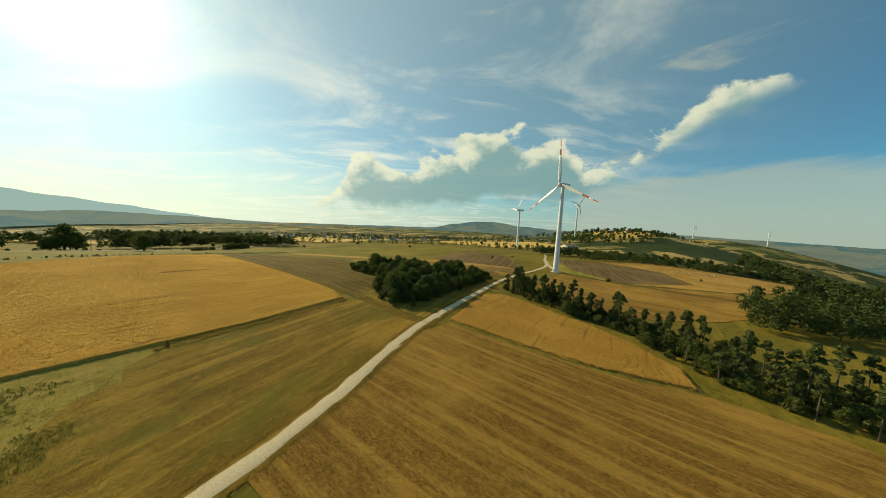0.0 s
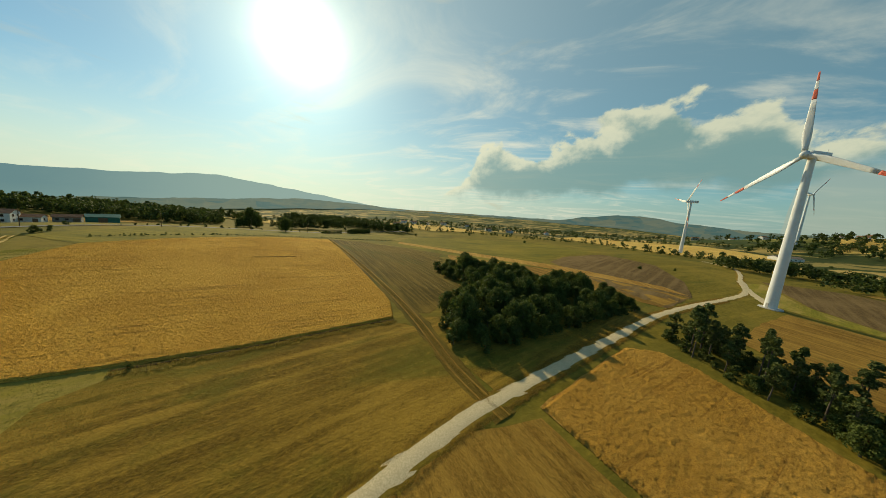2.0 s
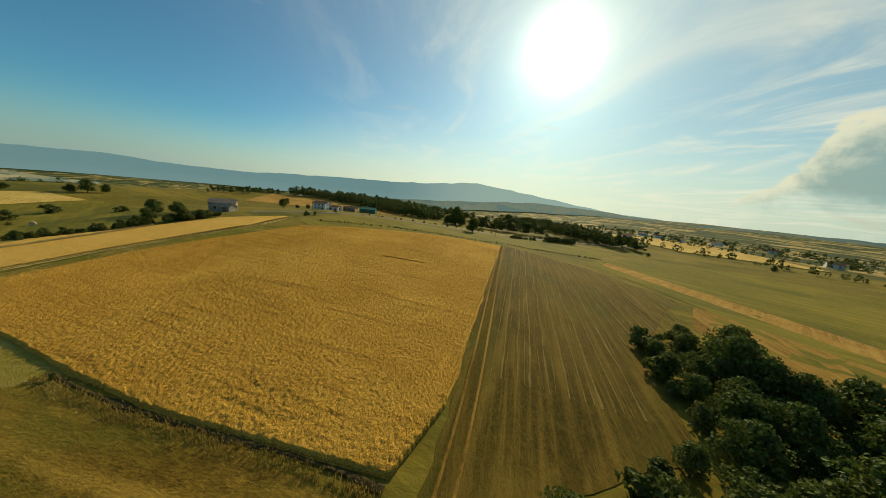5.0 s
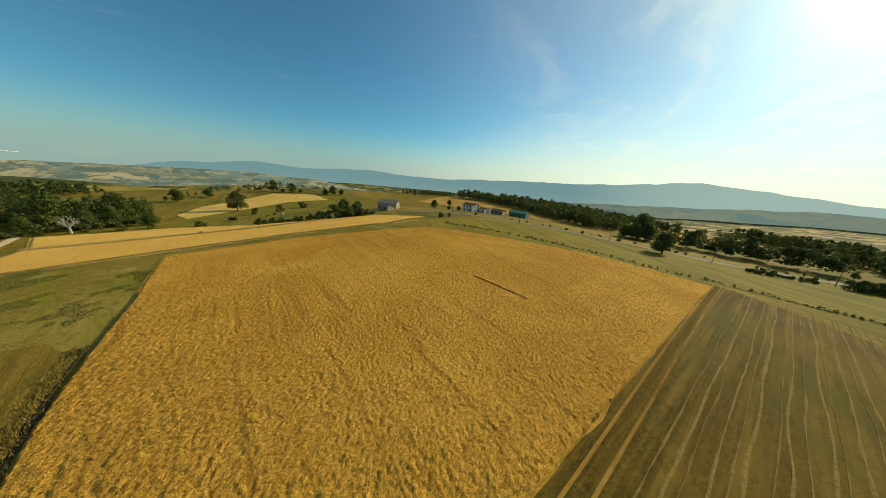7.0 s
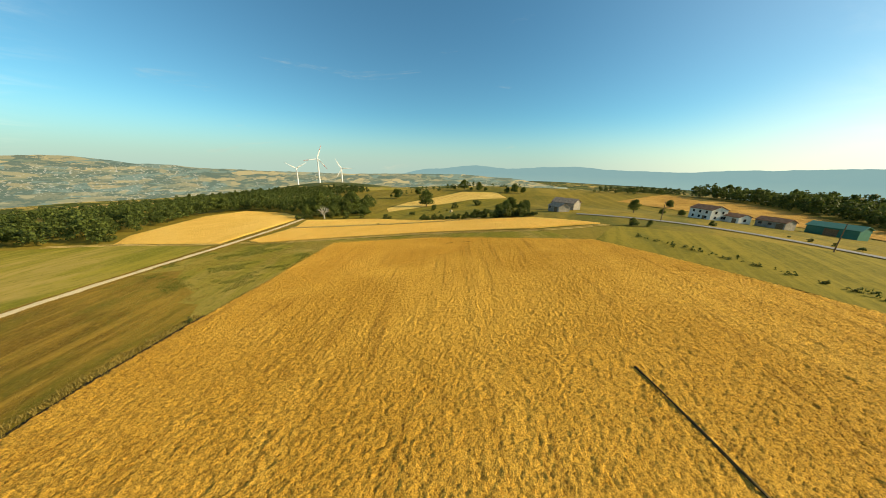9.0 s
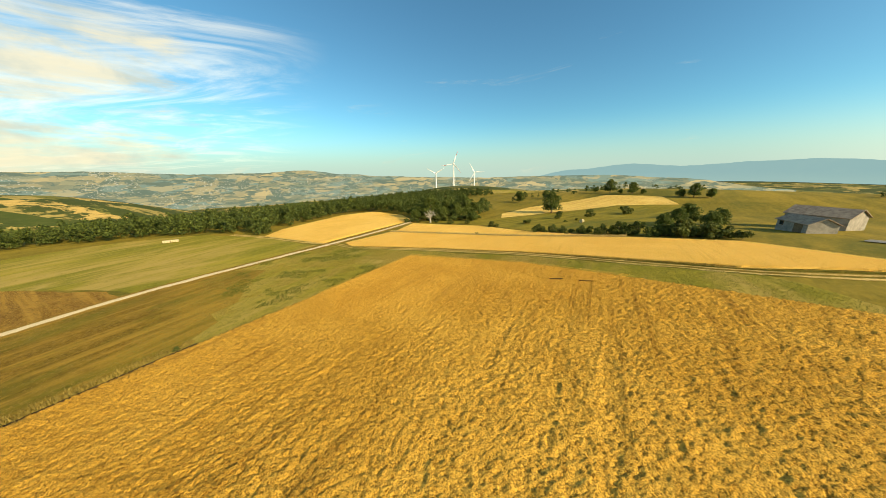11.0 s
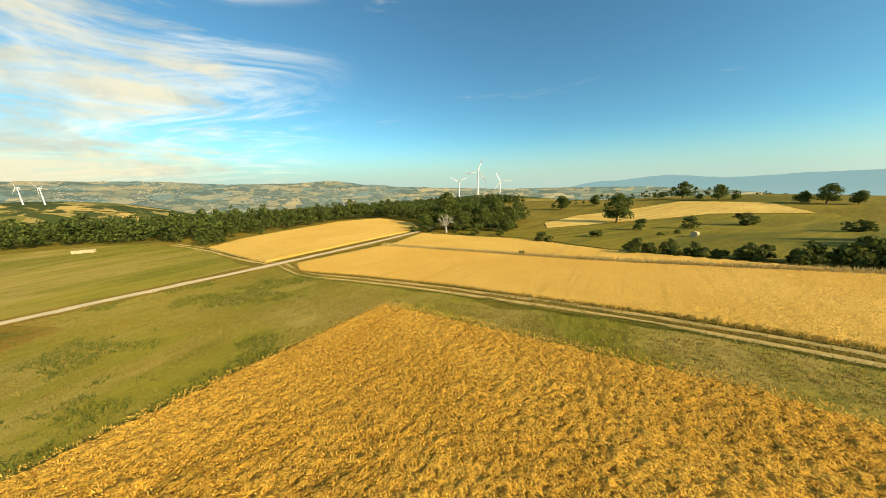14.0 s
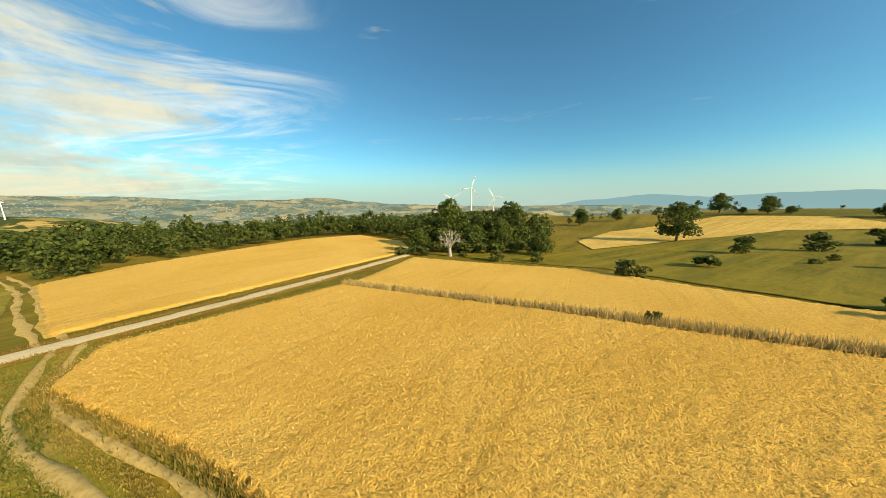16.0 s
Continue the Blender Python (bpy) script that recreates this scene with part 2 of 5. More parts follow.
ground_mat = land_material("dry_grassland", (0.34, 0.235, 0.040), (0.22, 0.165, 0.022), (0.11, 0.09, 0.012), 40, 5.0, 0.4, 0.012, 0.9, 0.5, 0.2, (0.09, 0.095, 0.016), 0.56)

def crop_material(name, light, mid, dark):
    """Ripe ears seen from above: faint broad patches, dark rows, and shaded gaps between heads painted as fine uneven
    grain.
    """
    n = surface(name, 0.9, 0.1)
    fine = n.noise(n.pos, 8.0, 4, 0.7)
    patch = n.noise(n.pos, 0.05, 4, 0.6, 0.5)
    heads = n.noise(n.pos, 4.6, 3, 0.75)
    c = n.mix(n.math("MULTIPLY", n.ramp(patch, 0.38, 0.66), 0.8), mid, light)
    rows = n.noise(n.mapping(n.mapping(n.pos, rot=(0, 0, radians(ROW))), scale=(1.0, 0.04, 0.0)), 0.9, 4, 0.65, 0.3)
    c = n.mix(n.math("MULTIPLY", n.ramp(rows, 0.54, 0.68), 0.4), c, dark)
    # dark speckle paints in the shade down between the heads
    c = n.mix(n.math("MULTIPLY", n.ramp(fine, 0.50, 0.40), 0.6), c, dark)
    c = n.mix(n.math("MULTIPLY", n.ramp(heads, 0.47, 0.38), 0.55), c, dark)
    n.put(n.bsdf.inputs["Base Color"], c)
    relief(n, n.math("ADD", fine, heads), 0.9, 0.2)
    return n.m


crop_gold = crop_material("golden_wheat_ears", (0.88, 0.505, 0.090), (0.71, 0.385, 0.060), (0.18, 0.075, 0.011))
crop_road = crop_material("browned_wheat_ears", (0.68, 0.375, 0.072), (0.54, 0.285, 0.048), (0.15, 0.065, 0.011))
crop_pale = crop_material("pale_wheat_heads", (0.92, 0.585, 0.155), (0.83, 0.495, 0.11), (0.58, 0.32, 0.062))

n = surface("pale_gravel", 0.95, 0.15)
c = n.mix(n.ramp(n.noise(n.pos, 5.0, 6, 0.7), 0.3, 0.7), (0.53, 0.41, 0.235), (0.74, 0.60, 0.375))
c = n.mix(n.math("MULTIPLY", n.ramp(n.noise(n.pos, 0.35, 5, 0.65), 0.52, 0.72), 0.4), c, (0.46, 0.36, 0.20))
n.put(n.bsdf.inputs["Base Color"], c)
relief(n, n.noise(n.pos, 7.0, 5, 0.7), 0.4, 0.04)
gravel = n.m

n = surface("rutted_earth", 0.95, 0.1)
c = n.mix(n.ramp(n.noise(n.pos, 2.5, 6, 0.7), 0.3, 0.7), (0.45, 0.30, 0.10), (0.63, 0.44, 0.165))
c = n.mix(n.math("MULTIPLY", n.ramp(n.noise(n.pos, 0.5, 5, 0.65), 0.5, 0.7), 0.5), c, (0.14, 0.12, 0.035))
n.put(n.bsdf.inputs["Base Color"], c)
relief(n, n.noise(n.pos, 6.0, 5, 0.7), 0.6, 0.08)
earth = n.m

n = surface("worn_asphalt", 0.9, 0.25)
n.put(n.bsdf.inputs["Base Color"], n.mix(n.ramp(n.noise(n.pos, 1.5, 5, 0.7), 0.35, 0.7), (0.16, 0.155, 0.145), (0.25, 0.24, 0.22)))
asphalt = n.m


def leaf_material(name, dark, light, dry=None, through_light=0.28):
    m = bpy.data.materials.new(name)
    m.use_nodes = True
    n = Nodes(m.node_tree)
    isl = n.add("ShaderNodeNewGeometry").outputs["Random Per Island"]
    obj = n.add("ShaderNodeObjectInfo").outputs["Random"]
    c = n.mix(isl, dark, light)
    c = n.mix(n.math("MULTIPLY", obj, 0.45), c, dry or dark)
    b = n.add("ShaderNodeBsdfPrincipled")
    n.put(b.inputs["Base Color"], c)
    b.inputs["Roughness"].default_value, b.inputs["Specular IOR Level"].default_value = 0.7, 0.2
    tr = n.add("ShaderNodeBsdfTranslucent")
    n.put(tr.inputs[0], n.mix(0.6, c, light))
    s = n.add("ShaderNodeMixShader")
    s.inputs[0].default_value = through_light
    n.link(b.outputs[0], s.inputs[1])
    n.link(tr.outputs[0], s.inputs[2])
    n.link(s.outputs[0], n.add("ShaderNodeOutputMaterial").inputs[0])
    return m


leaf_oak = leaf_material("oak_leaves", (0.035, 0.055, 0.012), (0.14, 0.175, 0.035), (0.08, 0.10, 0.02))
leaf_light = leaf_material("light_leaves", (0.05, 0.075, 0.018), (0.13, 0.155, 0.04), (0.10, 0.10, 0.03))
leaf_bush = leaf_material("bush_leaves", (0.038, 0.06, 0.013), (0.14, 0.165, 0.035), (0.09, 0.085, 0.022))
leaf_far = leaf_material("woodland_leaves", (0.032, 0.052, 0.013), (0.115, 0.145, 0.03))
straw = leaf_material("wheat_ears", (0.54, 0.30, 0.05), (0.92, 0.58, 0.135), (0.76, 0.45, 0.09), 0.3)
straw_pale = leaf_material("pale_wheat_ears", (0.58, 0.36, 0.09), (0.94, 0.66, 0.225), (0.80, 0.53, 0.155), 0.45)
ditch_grass = leaf_material("rank_grass_blades", (0.18, 0.135, 0.03), (0.48, 0.34, 0.09), None, 0.35)
tuft_grass = leaf_material("dark_tuft_blades", (0.06, 0.085, 0.014), (0.20, 0.20, 0.035), None, 0.3)
dry_grass_pale = leaf_material("bleached_grass_blades", (0.40, 0.28, 0.10), (0.72, 0.55, 0.24), None, 0.15)
dry_grass = leaf_material("dry_grass_blades", (0.20, 0.125, 0.028), (0.46, 0.30, 0.08), None, 0.4)
green_grass = leaf_material("green_grass_blades", (0.12, 0.125, 0.02), (0.29, 0.26, 0.055), None, 0.2)

n = surface("grey_bark", 0.9, 0.1)
n.put(n.bsdf.inputs["Base Color"], n.mix(n.noise(n.pos, 6.0, 5, 0.7), (0.07, 0.05, 0.035), (0.20, 0.16, 0.12)))
bark = n.m
n = surface("bleached_wood", 0.85, 0.15)
n.put(n.bsdf.inputs["Base Color"], n.mix(n.noise(n.pos, 4.0, 5, 0.7), (0.26, 0.23, 0.19), (0.48, 0.44, 0.38)))
bleached = n.m


def plain(name, a, b, scale=0.6, rough=0.6, spec=0.3, bump=0.0, metal=0.0):
    n = surface(name, rough, spec)
    v = n.noise(n.pos, scale, 6, 0.65)
    n.put(n.bsdf.inputs["Base Color"], n.mix(n.ramp(v, 0.3, 0.7), a, b))
    n.bsdf.inputs["Metallic"].default_value = metal
    if bump:
        relief(n, n.noise(n.pos, scale * 8, 4, 0.6), 0.4, bump)
    return n.m


white_paint = plain("white_tower_paint", (0.74, 0.74, 0.72), (0.82, 0.82, 0.80), 0.3, 0.4, 0.4)
red_paint = plain("red_blade_paint", (0.62, 0.10, 0.06), (0.70, 0.14, 0.08), 0.5, 0.5, 0.3)
concrete = plain("pale_concrete", (0.42, 0.40, 0.36), (0.55, 0.53, 0.48), 1.2, 0.9, 0.2, 0.02)
plaster = plain("white_plaster", (0.60, 0.58, 0.53), (0.76, 0.74, 0.69), 0.5, 0.9, 0.15, 0.02)
stone_wall = plain("grey_rendered_stone", (0.22, 0.20, 0.17), (0.36, 0.33, 0.28), 0.7, 0.95, 0.1, 0.04)
clay = plain("clay_roof_tiles", (0.20, 0.095, 0.055), (0.34, 0.18, 0.11), 0.9, 0.9, 0.1, 0.05)
clay_old = plain("weathered_roof_tiles", (0.22, 0.16, 0.12), (0.36, 0.28, 0.21), 0.9, 0.9, 0.1, 0.05)
green_sheet = plain("green_sheet_metal", (0.012, 0.12, 0.085), (0.02, 0.16, 0.115), 0.3, 0.5, 0.4)
dark_glass = plain("dark_window_glass", (0.02, 0.025, 0.03), (0.03, 0.035, 0.04), 0.5, 0.1, 0.5)
brown_wood = plain("brown_weathered_wood", (0.14, 0.09, 0.05), (0.24, 0.16, 0.09), 2.0, 0.85, 0.15)
hay = plain("pale_straw_bale", (0.40, 0.32, 0.18), (0.58, 0.49, 0.31), 4.0, 0.95, 0.05, 0.05)
swath = plain("cut_hay", (0.19, 0.13, 0.038), (0.33, 0.23, 0.075), 3.0, 0.95, 0.05, 0.05)
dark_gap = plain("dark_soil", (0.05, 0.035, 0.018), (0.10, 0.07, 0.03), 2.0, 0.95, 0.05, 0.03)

# ---- ground ----
# gentle swells and hollows of the ridge top: x, y, height
SWELLS = (
    (-60, 20, -1.46), (-20, 30, 3.15), (-100, 100, 1.03), (-140, 60, 7.67), (-185, 15, 5.03), (-215, 45, 1.55), (-245, 90, 3.75),
    (-150, 170, 3.23), (-85, -50, 3.98), (-145, -60, -2.39), (-20, 90, -0.23), (25, -30, 0.41), (80, 60, -3.28), (100, 200, -3.22),
    (60, 290, 6.62), (-270, -140, 7.53), (-320, -230, 1.58), (-110, -5, -3.03), (-50, 150, 2.06), (30, 130, 4.9),
)
HILLS = ((-430, 70, 10, 110), (-330, -40, 9, 80), (590, 783, 95, 230), (-150, -640, 56, 165), (1330, 1230, 150, 380), (1650, -1000, 230, 480))


def height(x, y):
    x, y = np.asarray(x, float), np.asarray(y, float)
    z = np.full(x.shape, -8.11)
    for cx, cy, a in SWELLS:
        z = z + a * np.exp(-((x - cx) ** 2 + (y - cy) ** 2) / 9800.0)
    dx, dy = x + 60, y - 50
    r, az = np.hypot(dx, dy), np.degrees(np.arctan2(dx, dy))
    west = (az + 85 + 180) % 360 - 180
    drop = np.minimum(-120 - 140 * np.cos(np.radians(az - 140)), -30) - 170 * np.exp(-((west / 34) ** 2))
    brink = 260 - 115 * np.clip(np.cos(np.radians(az - 140)), 0, 1)
    s = np.clip((r - brink) / (1460 - brink), 0, 1)
    z = z + drop * s * s * (3 - 2 * s)
    for cx, cy, a, sd in HILLS:
        z = z + a * np.exp(-((x - cx) ** 2 + (y - cy) ** 2) / (2 * sd * sd)) * np.clip((r - 200) / 150, 0, 1)
    far = np.clip((r - 500) / 1500, 0, 1)
    return z + far * (5 * np.sin(x / 260 + 1) * np.cos(y / 310) + 3 * np.sin((x + y) / 140))


def zat(x, y):
    return float(height(x, y))


def mesh_of(name, verts, faces, material, smooth=False):
    me = bpy.data.meshes.new(name)
    me.from_pydata([tuple(v) for v in verts], [], [tuple(f) for f in faces])
    me.materials.append(material)
    if smooth:
        me.polygons.foreach_set("use_smooth", [True] * len(me.polygons))
    me.update()
    return me


def child(ob, parent):
    ob.parent = parent
    return ob


def part(name, bm, material, parent, label="", smooth=False):
    me = bpy.data.meshes.new(name)
    bm.to_mesh(me)
    bm.free()
    me.materials.append(material)
    if smooth:
        me.polygons.foreach_set("use_smooth", [True] * len(me.polygons))
    ob = child(new(name, me), parent)
    return tagged(ob, label) if label else ob


def thing(name, x, y, z=None, turn=0.0, label="", category="", group="", kind=""):
    e = new(name)
    e.matrix_basis = pose(x, y, zat(x, y) if z is None else z, 0, 0, turn)
    return tagged(e, label, category, group, kind)


RINGS, SPOKES = 150, 300
radii = np.concatenate([[0.0], np.geomspace(2.0, 4700.0, RINGS)])
ang = np.linspace(0, 2 * np.pi, SPOKES, endpoint=False)
gx = -45 + radii[1:, None] * np.cos(ang)
gy = 70 + radii[1:, None] * np.sin(ang)
gv = np.stack([gx, gy, height(gx, gy)], -1).reshape(-1, 3)
gv = np.concatenate([gv, [[-45, 70, zat(-45, 70)]]])
gf = []
for i in range(RINGS - 1):
    for j in range(SPOKES):
        k = (j + 1) % SPOKES
        gf.append((i * SPOKES + j, i * SPOKES + k, (i + 1) * SPOKES + k, (i + 1) * SPOKES + j)[::-1])
gf += [(len(gv) - 1, j, (j + 1) % SPOKES) for j in range(SPOKES)]
ground = tagged(new("ground", mesh_of("ground", gv, gf, ground_mat, True)), "rolling dry grassland ridge with worn green and tan patches", "ground", kind="structure")


def ragged(poly, step=3.0, wobble=0.35, seed=0):
    """A field's outline with small irregularities along its sides."""
    out = []
    for i, a in enumerate(poly):
        b = poly[(i + 1) % len(poly)]
        length = math.hypot(b[0] - a[0], b[1] - a[1])
        k = max(1, int(length / step))
        for j in range(k):
            x, y = a[0] + (b[0] - a[0]) * j / k, a[1] + (b[1] - a[1]) * j / k
            v = noise.noise_vector((x * 0.21, y * 0.21, seed * 7.3)) * wobble * 2 if wobble else (0, 0, 0)
            out.append((x + v[0], y + v[1]))
    return out


def field(name, poly, material, lift, label, category="field", grid=7.0, wobble=0.35, skirt=None, step=3.0):
    """A patch of land laid over the ground, cut into a grid so that it follows the swells; lift is the crop's height."""
    bm = bmesh.new()
    outline = ragged(poly, step, wobble, len(name))
    face = bm.faces.new([bm.verts.new((x, y, 0)) for x, y in outline])
    if face.normal.z < 0 or sum(a[0] * b[1] - a[1] * b[0] for a, b in zip(outline, outline[1:] + outline[:1])) < 0:
        bmesh.ops.reverse_faces(bm, faces=[face])
    xs, ys = [p[0] for p in outline], [p[1] for p in outline]
    for axis, lo, hi in ((0, min(xs), max(xs)), (1, min(ys), max(ys))):
        v = lo + grid * 0.5
        while v < hi:
            no = [0, 0, 0]
            no[axis] = 1
            co = [0, 0, 0]
            co[axis] = v
            bmesh.ops.bisect_plane(bm, geom=bm.faces[:] + bm.edges[:] + bm.verts[:], plane_co=co, plane_no=no)
            v += grid
    rim = [e for e in bm.edges if e.is_boundary]
    if lift > 0.3:
        side = bmesh.ops.extrude_edge_only(bm, edges=rim)["geom"]
        low = [g for g in side if isinstance(g, bmesh.types.BMVert)]
    else:
        low = []
    lows = set(low)
    co = np.array([v.co[:2] for v in bm.verts])
    zs = height(co[:, 0], co[:, 1])
    for v, z in zip(bm.verts, zs):
        v.co.z = z + (lift if v not in lows else -0.2)
    bmesh.ops.triangulate(bm, faces=[f for f in bm.faces if len(f.verts) > 4])
    me = bpy.data.meshes.new(name)
    bm.to_mesh(me)
    bm.free()
    me.materials.append(material)
    return tagged(new(name, me), label, category, kind="structure")


def ribbon(name, line, width, material, lift, label, category, wobble=0.15, closed=False, step=2.0):
    """A road or rut along a line, smoothed and draped."""
    pts = [Vector((*p, 0)) for p in line]
    fine = []
    for i in range(len(pts) - 1):
        p0, p1, p2, p3 = pts[max(i - 1, 0)], pts[i], pts[i + 1], pts[min(i + 2, len(pts) - 1)]
        k = max(2, int((p2 - p1).length / step))
        for j in range(k):
            t = j / k
            fine.append(0.5 * ((2 * p1) + (p2 - p0) * t + (2 * p0 - 5 * p1 + 4 * p2 - p3) * t * t + (3 * p1 - p0 - 3 * p2 + p3) * t ** 3))
    fine.append(pts[-1])
    verts, faces = [], []
    for i, p in enumerate(fine):
        q = (fine[min(i + 1, len(fine) - 1)] - fine[max(i - 1, 0)]).normalized()
        side = Vector((-q.y, q.x, 0))
        for k in range(5):
            f = k / 2 - 1
            e = noise.noise((p.x * 0.3, p.y * 0.3, k * 5.0)) * wobble * 2 if k in (0, 4) else 0
            v = p + side * (f * width / 2 + e)
            crown = 0.06 * (1 - f * f) - (0.05 if k in (0, 4) else 0)
            verts.append((v.x, v.y, zat(v.x, v.y) + lift + crown))
        if i:
            for k in range(4):
                a = (i - 1) * 5 + k
                faces.append((a, a + 1, a + 6, a + 5)[::-1])
    ob = new(name, mesh_of(name, verts, faces, material, True))
    return tagged(ob, label, category, kind="structure"), fine

# ---- fields ----
W1 = [(-79, 11), (-62, 37), (-52.5, 50), (-45, 61), (-37, 76), (-31.5, 86.5), (-38, 94), (-59, 107.5), (-128, 152), (-134, 139), (-137, 118), (-137, 90), (-137, 62), (-104, 27)]
W2 = [(3.2, 77), (10.5, 92.5), (19, 109.5), (27, 113), (33, 109), (44, 94), (52, 85), (57, 75), (60, 62), (56, 53), (37, 58), (21, 66)]
W3 = [(-54, -13), (-58, -7), (-72, -2), (-87, 5), (-107, 17.5), (-136, 41), (-160, 51), (-155, 26), (-140, 12), (-116, -2.5), (-93, -18), (-68, -31)]
W3B = [(-69, -32.5), (-93, -19.5), (-116, -4), (-138, 10), (-131, 0), (-120, -15), (-108, -37), (-76, -55)]
W4 = [(-46, -15), (-23, -29.5), (-13, -36), (-12, -51), (-27, -96), (-46, -112), (-68, -88), (-75, -66)]
HAY = [(-30, 91.5), (-26, 95), (-26, 120), (-43, 135), (-55, 158), (-66, 182), (-100, 178), (-131, 158), (-126, 153.5), (-58, 109.5), (-38, 96)]
MEADOW_E = [(-21, 25), (-12, 21), (20, 14.5), (60, 9), (75, -20), (60, -37), (40, -46), (22, -48), (-13, -34), (-22, -28), (-44, -12.5)]
STUBBLE_W = [(-32, 8), (-18.3, 33), (-7.3, 66), (-2.5, 74), (-28, 87), (-36.5, 75), (-45, 60), (-51, 49), (-51, 42), (-47, 29), (-42, 15)]
MEADOW_S = [(-52, -13), (-77, 3), (-107, 20.5), (-136, 45), (-136, 65), (-104, 30), (-79.5, 14), (-64, 37), (-54, 50), (-46, 53), (-38, 38), (-32, 22), (-27, 16), (-32, 8)]
STUBBLE_E = [(-20, 26.5), (-13, 44), (-5.5, 66), (3.5, 75), (20, 64.5), (37, 56.5), (57, 51), (70, 43), (82, 24), (60, 10), (20, 15), (-12, 22)]
field("wheat_field", W1, wheat, 0.12, "ripe golden wheat standing in long rows on a slope", "wheat field", 6.0)
field("wheat_field", W2, wheat_road, 0.12, "ripe golden wheat beside the gravel road", "wheat field", 6.0)
field("wheat_field", W3, wheat_pale, 0.12, "pale ripe wheat between track and dry grass bank", "wheat field", 6.0)
field("wheat_field", W3B, wheat_pale, 0.12, "pale ripe wheat behind a dry grass bank", "wheat field", 6.0)
field("wheat_field", W4, wheat_pale, 0.12, "pale ripe wheat on a knoll below the woods", "wheat field", 6.0)
field("stubble_field", STUBBLE_W, stubble, 0.08, "brown stubble strip with green weeds along the road", "stubble field", wobble=2.4)
field("stubble_field", [(-12, 80.5), (-3.5, 76.5), (4, 91), (16.5, 116), (31, 145), (27, 147), (14, 125), (-1, 101), (-9, 89), (-15, 88), (-23, 95), (-27, 92)], stubble, 0.06, "brown dry stubble between grove and road", "stubble field")
field("meadow_strip", MEADOW_S, meadow, 0.055, "short green meadow strip round the wheat corner", "meadow", wobble=0.9)
field("stubble_field", STUBBLE_E, stubble_east, 0.08, "raked brown stubble beside the gravel road", "stubble field")
field("meadow_field", MEADOW_E, meadow, 0.055, "short green meadow between road and woods", "meadow")
field("hay_field", HAY, hayfield_mat, 0.06, "mown hayfield with pale parallel swaths", "hay field")
field("grass_strip", [(-128, 153), (-135, 139), (-138, 118), (-138, 62), (-160, 55), (-186, 100), (-185, 150), (-185, 180), (-186, 235), (-150, 260), (-128, 215), (-131, 188), (-135, 160)], pasture, 0.10, "olive pasture strip beside the lane", "pasture")
field("ploughed_field", [(40, 160), (59, 196), (66, 230), (62, 275), (30, 300), (2, 260), (-6, 225), (22, 180)], plough, 0.12, "brown ploughed field with clods", "ploughed field", 12)
field("ploughed_field", [(112, 225), (128, 184), (185, 195), (205, 250), (165, 292), (120, 280)], plough, 0.12, "brown ploughed field beside the turbine", "ploughed field", 12)
field("stubble_field", [(130, 182), (190, 172), (300, 190), (380, 260), (260, 330), (170, 296), (207, 250), (187, 193)], wheat_road, 0.2, "golden stubble slope beyond the turbine", "stubble field", 14)
field("meadow_field", [(93, 212), (118, 190), (126, 186), (110, 226), (116, 270), (106, 262), (96, 240)], meadow, 0.13, "green grass round the turbine base", "meadow", 10)
field("stubble_field", [(70, 100), (118, 108), (180, 130), (185, 168), (126, 178), (92, 200), (70, 170), (52, 140)], stubble_east, 0.14, "pale stubble between hedge and turbine", "stubble field", 10)
field("stubble_field", [(-62, 183), (-49, 160), (-10, 157), (22, 163), (38, 160), (57, 193), (0, 195)], stubble_east, 0.12, "brown stubble strip behind the grove", "stubble field", 8)
field("stubble_field", [(-110, 199), (0, 197), (58, 196), (50, 206), (20, 210), (-5, 214), (-118, 213)], wheat_road, 0.15, "pale golden stubble strip on the plateau", "stubble field", 10)
field("stubble_field", [(-60, 185), (-45, 160), (-10, 200), (-10, 228), (0, 262), (25, 305), (-20, 380), (-110, 330), (-140, 262), (-122, 215), (-112, 190)], pasture, 0.12, "tan pasture with faint mown stripes", "pasture", 14)
field("wheat_field", [(-124, -64), (-155, -76), (-207, -88), (-236, -74), (-250, -104), (-228, -132), (-157, -110), (-130, -84)], wheat_pale, 0.18, "pale wheat slope behind scattered bushes", "wheat field", 12)
field("pasture_field", [(-112, -38), (-122, -14), (-142, 8), (-158, 18), (-200, -20), (-238, -70), (-207, -86), (-155, -74.5), (-122, -62), (-80, -60)], pasture, 0.12, "dry olive pasture dotted with bushes", "pasture", 10)
field("wheat_field", [(-300, -15), (-376, -12), (-370, 40), (-352, 66), (-328, 90), (-296, 112), (-268, 130), (-262, 108), (-285, 60)], wheat_road, 0.3, "golden field on the hillside above the farm", "wheat field", 16)
field("wheat_field", [(-20, 520), (120, 440), (260, 520), (200, 640), (20, 640)], wheat_pale, 0.8, "pale yellow field on the plateau", "wheat field", 30)
field("wheat_field", [(-330, 420), (-180, 380), (-120, 470), (-260, 560)], wheat_pale, 0.8, "pale yellow field among hedges", "wheat field", 30)
field("wheat_field", [(-420, 190), (-300, 215), (-290, 245), (-430, 260)], wheat_pale, 0.6, "pale stubble field beyond the lane", "wheat field", 20)
field("meadow_field", [(-100, -390), (-230, -370), (-300, -300), (-220, -250), (-120, -290)], meadow, 0.3, "green meadow under the turbines", "meadow", 20)
field("wheat_field", [(330, 600), (520, 640), (600, 800), (430, 760)], wheat_pale, 0.9, "yellow field on the village hill", "wheat field", 40)

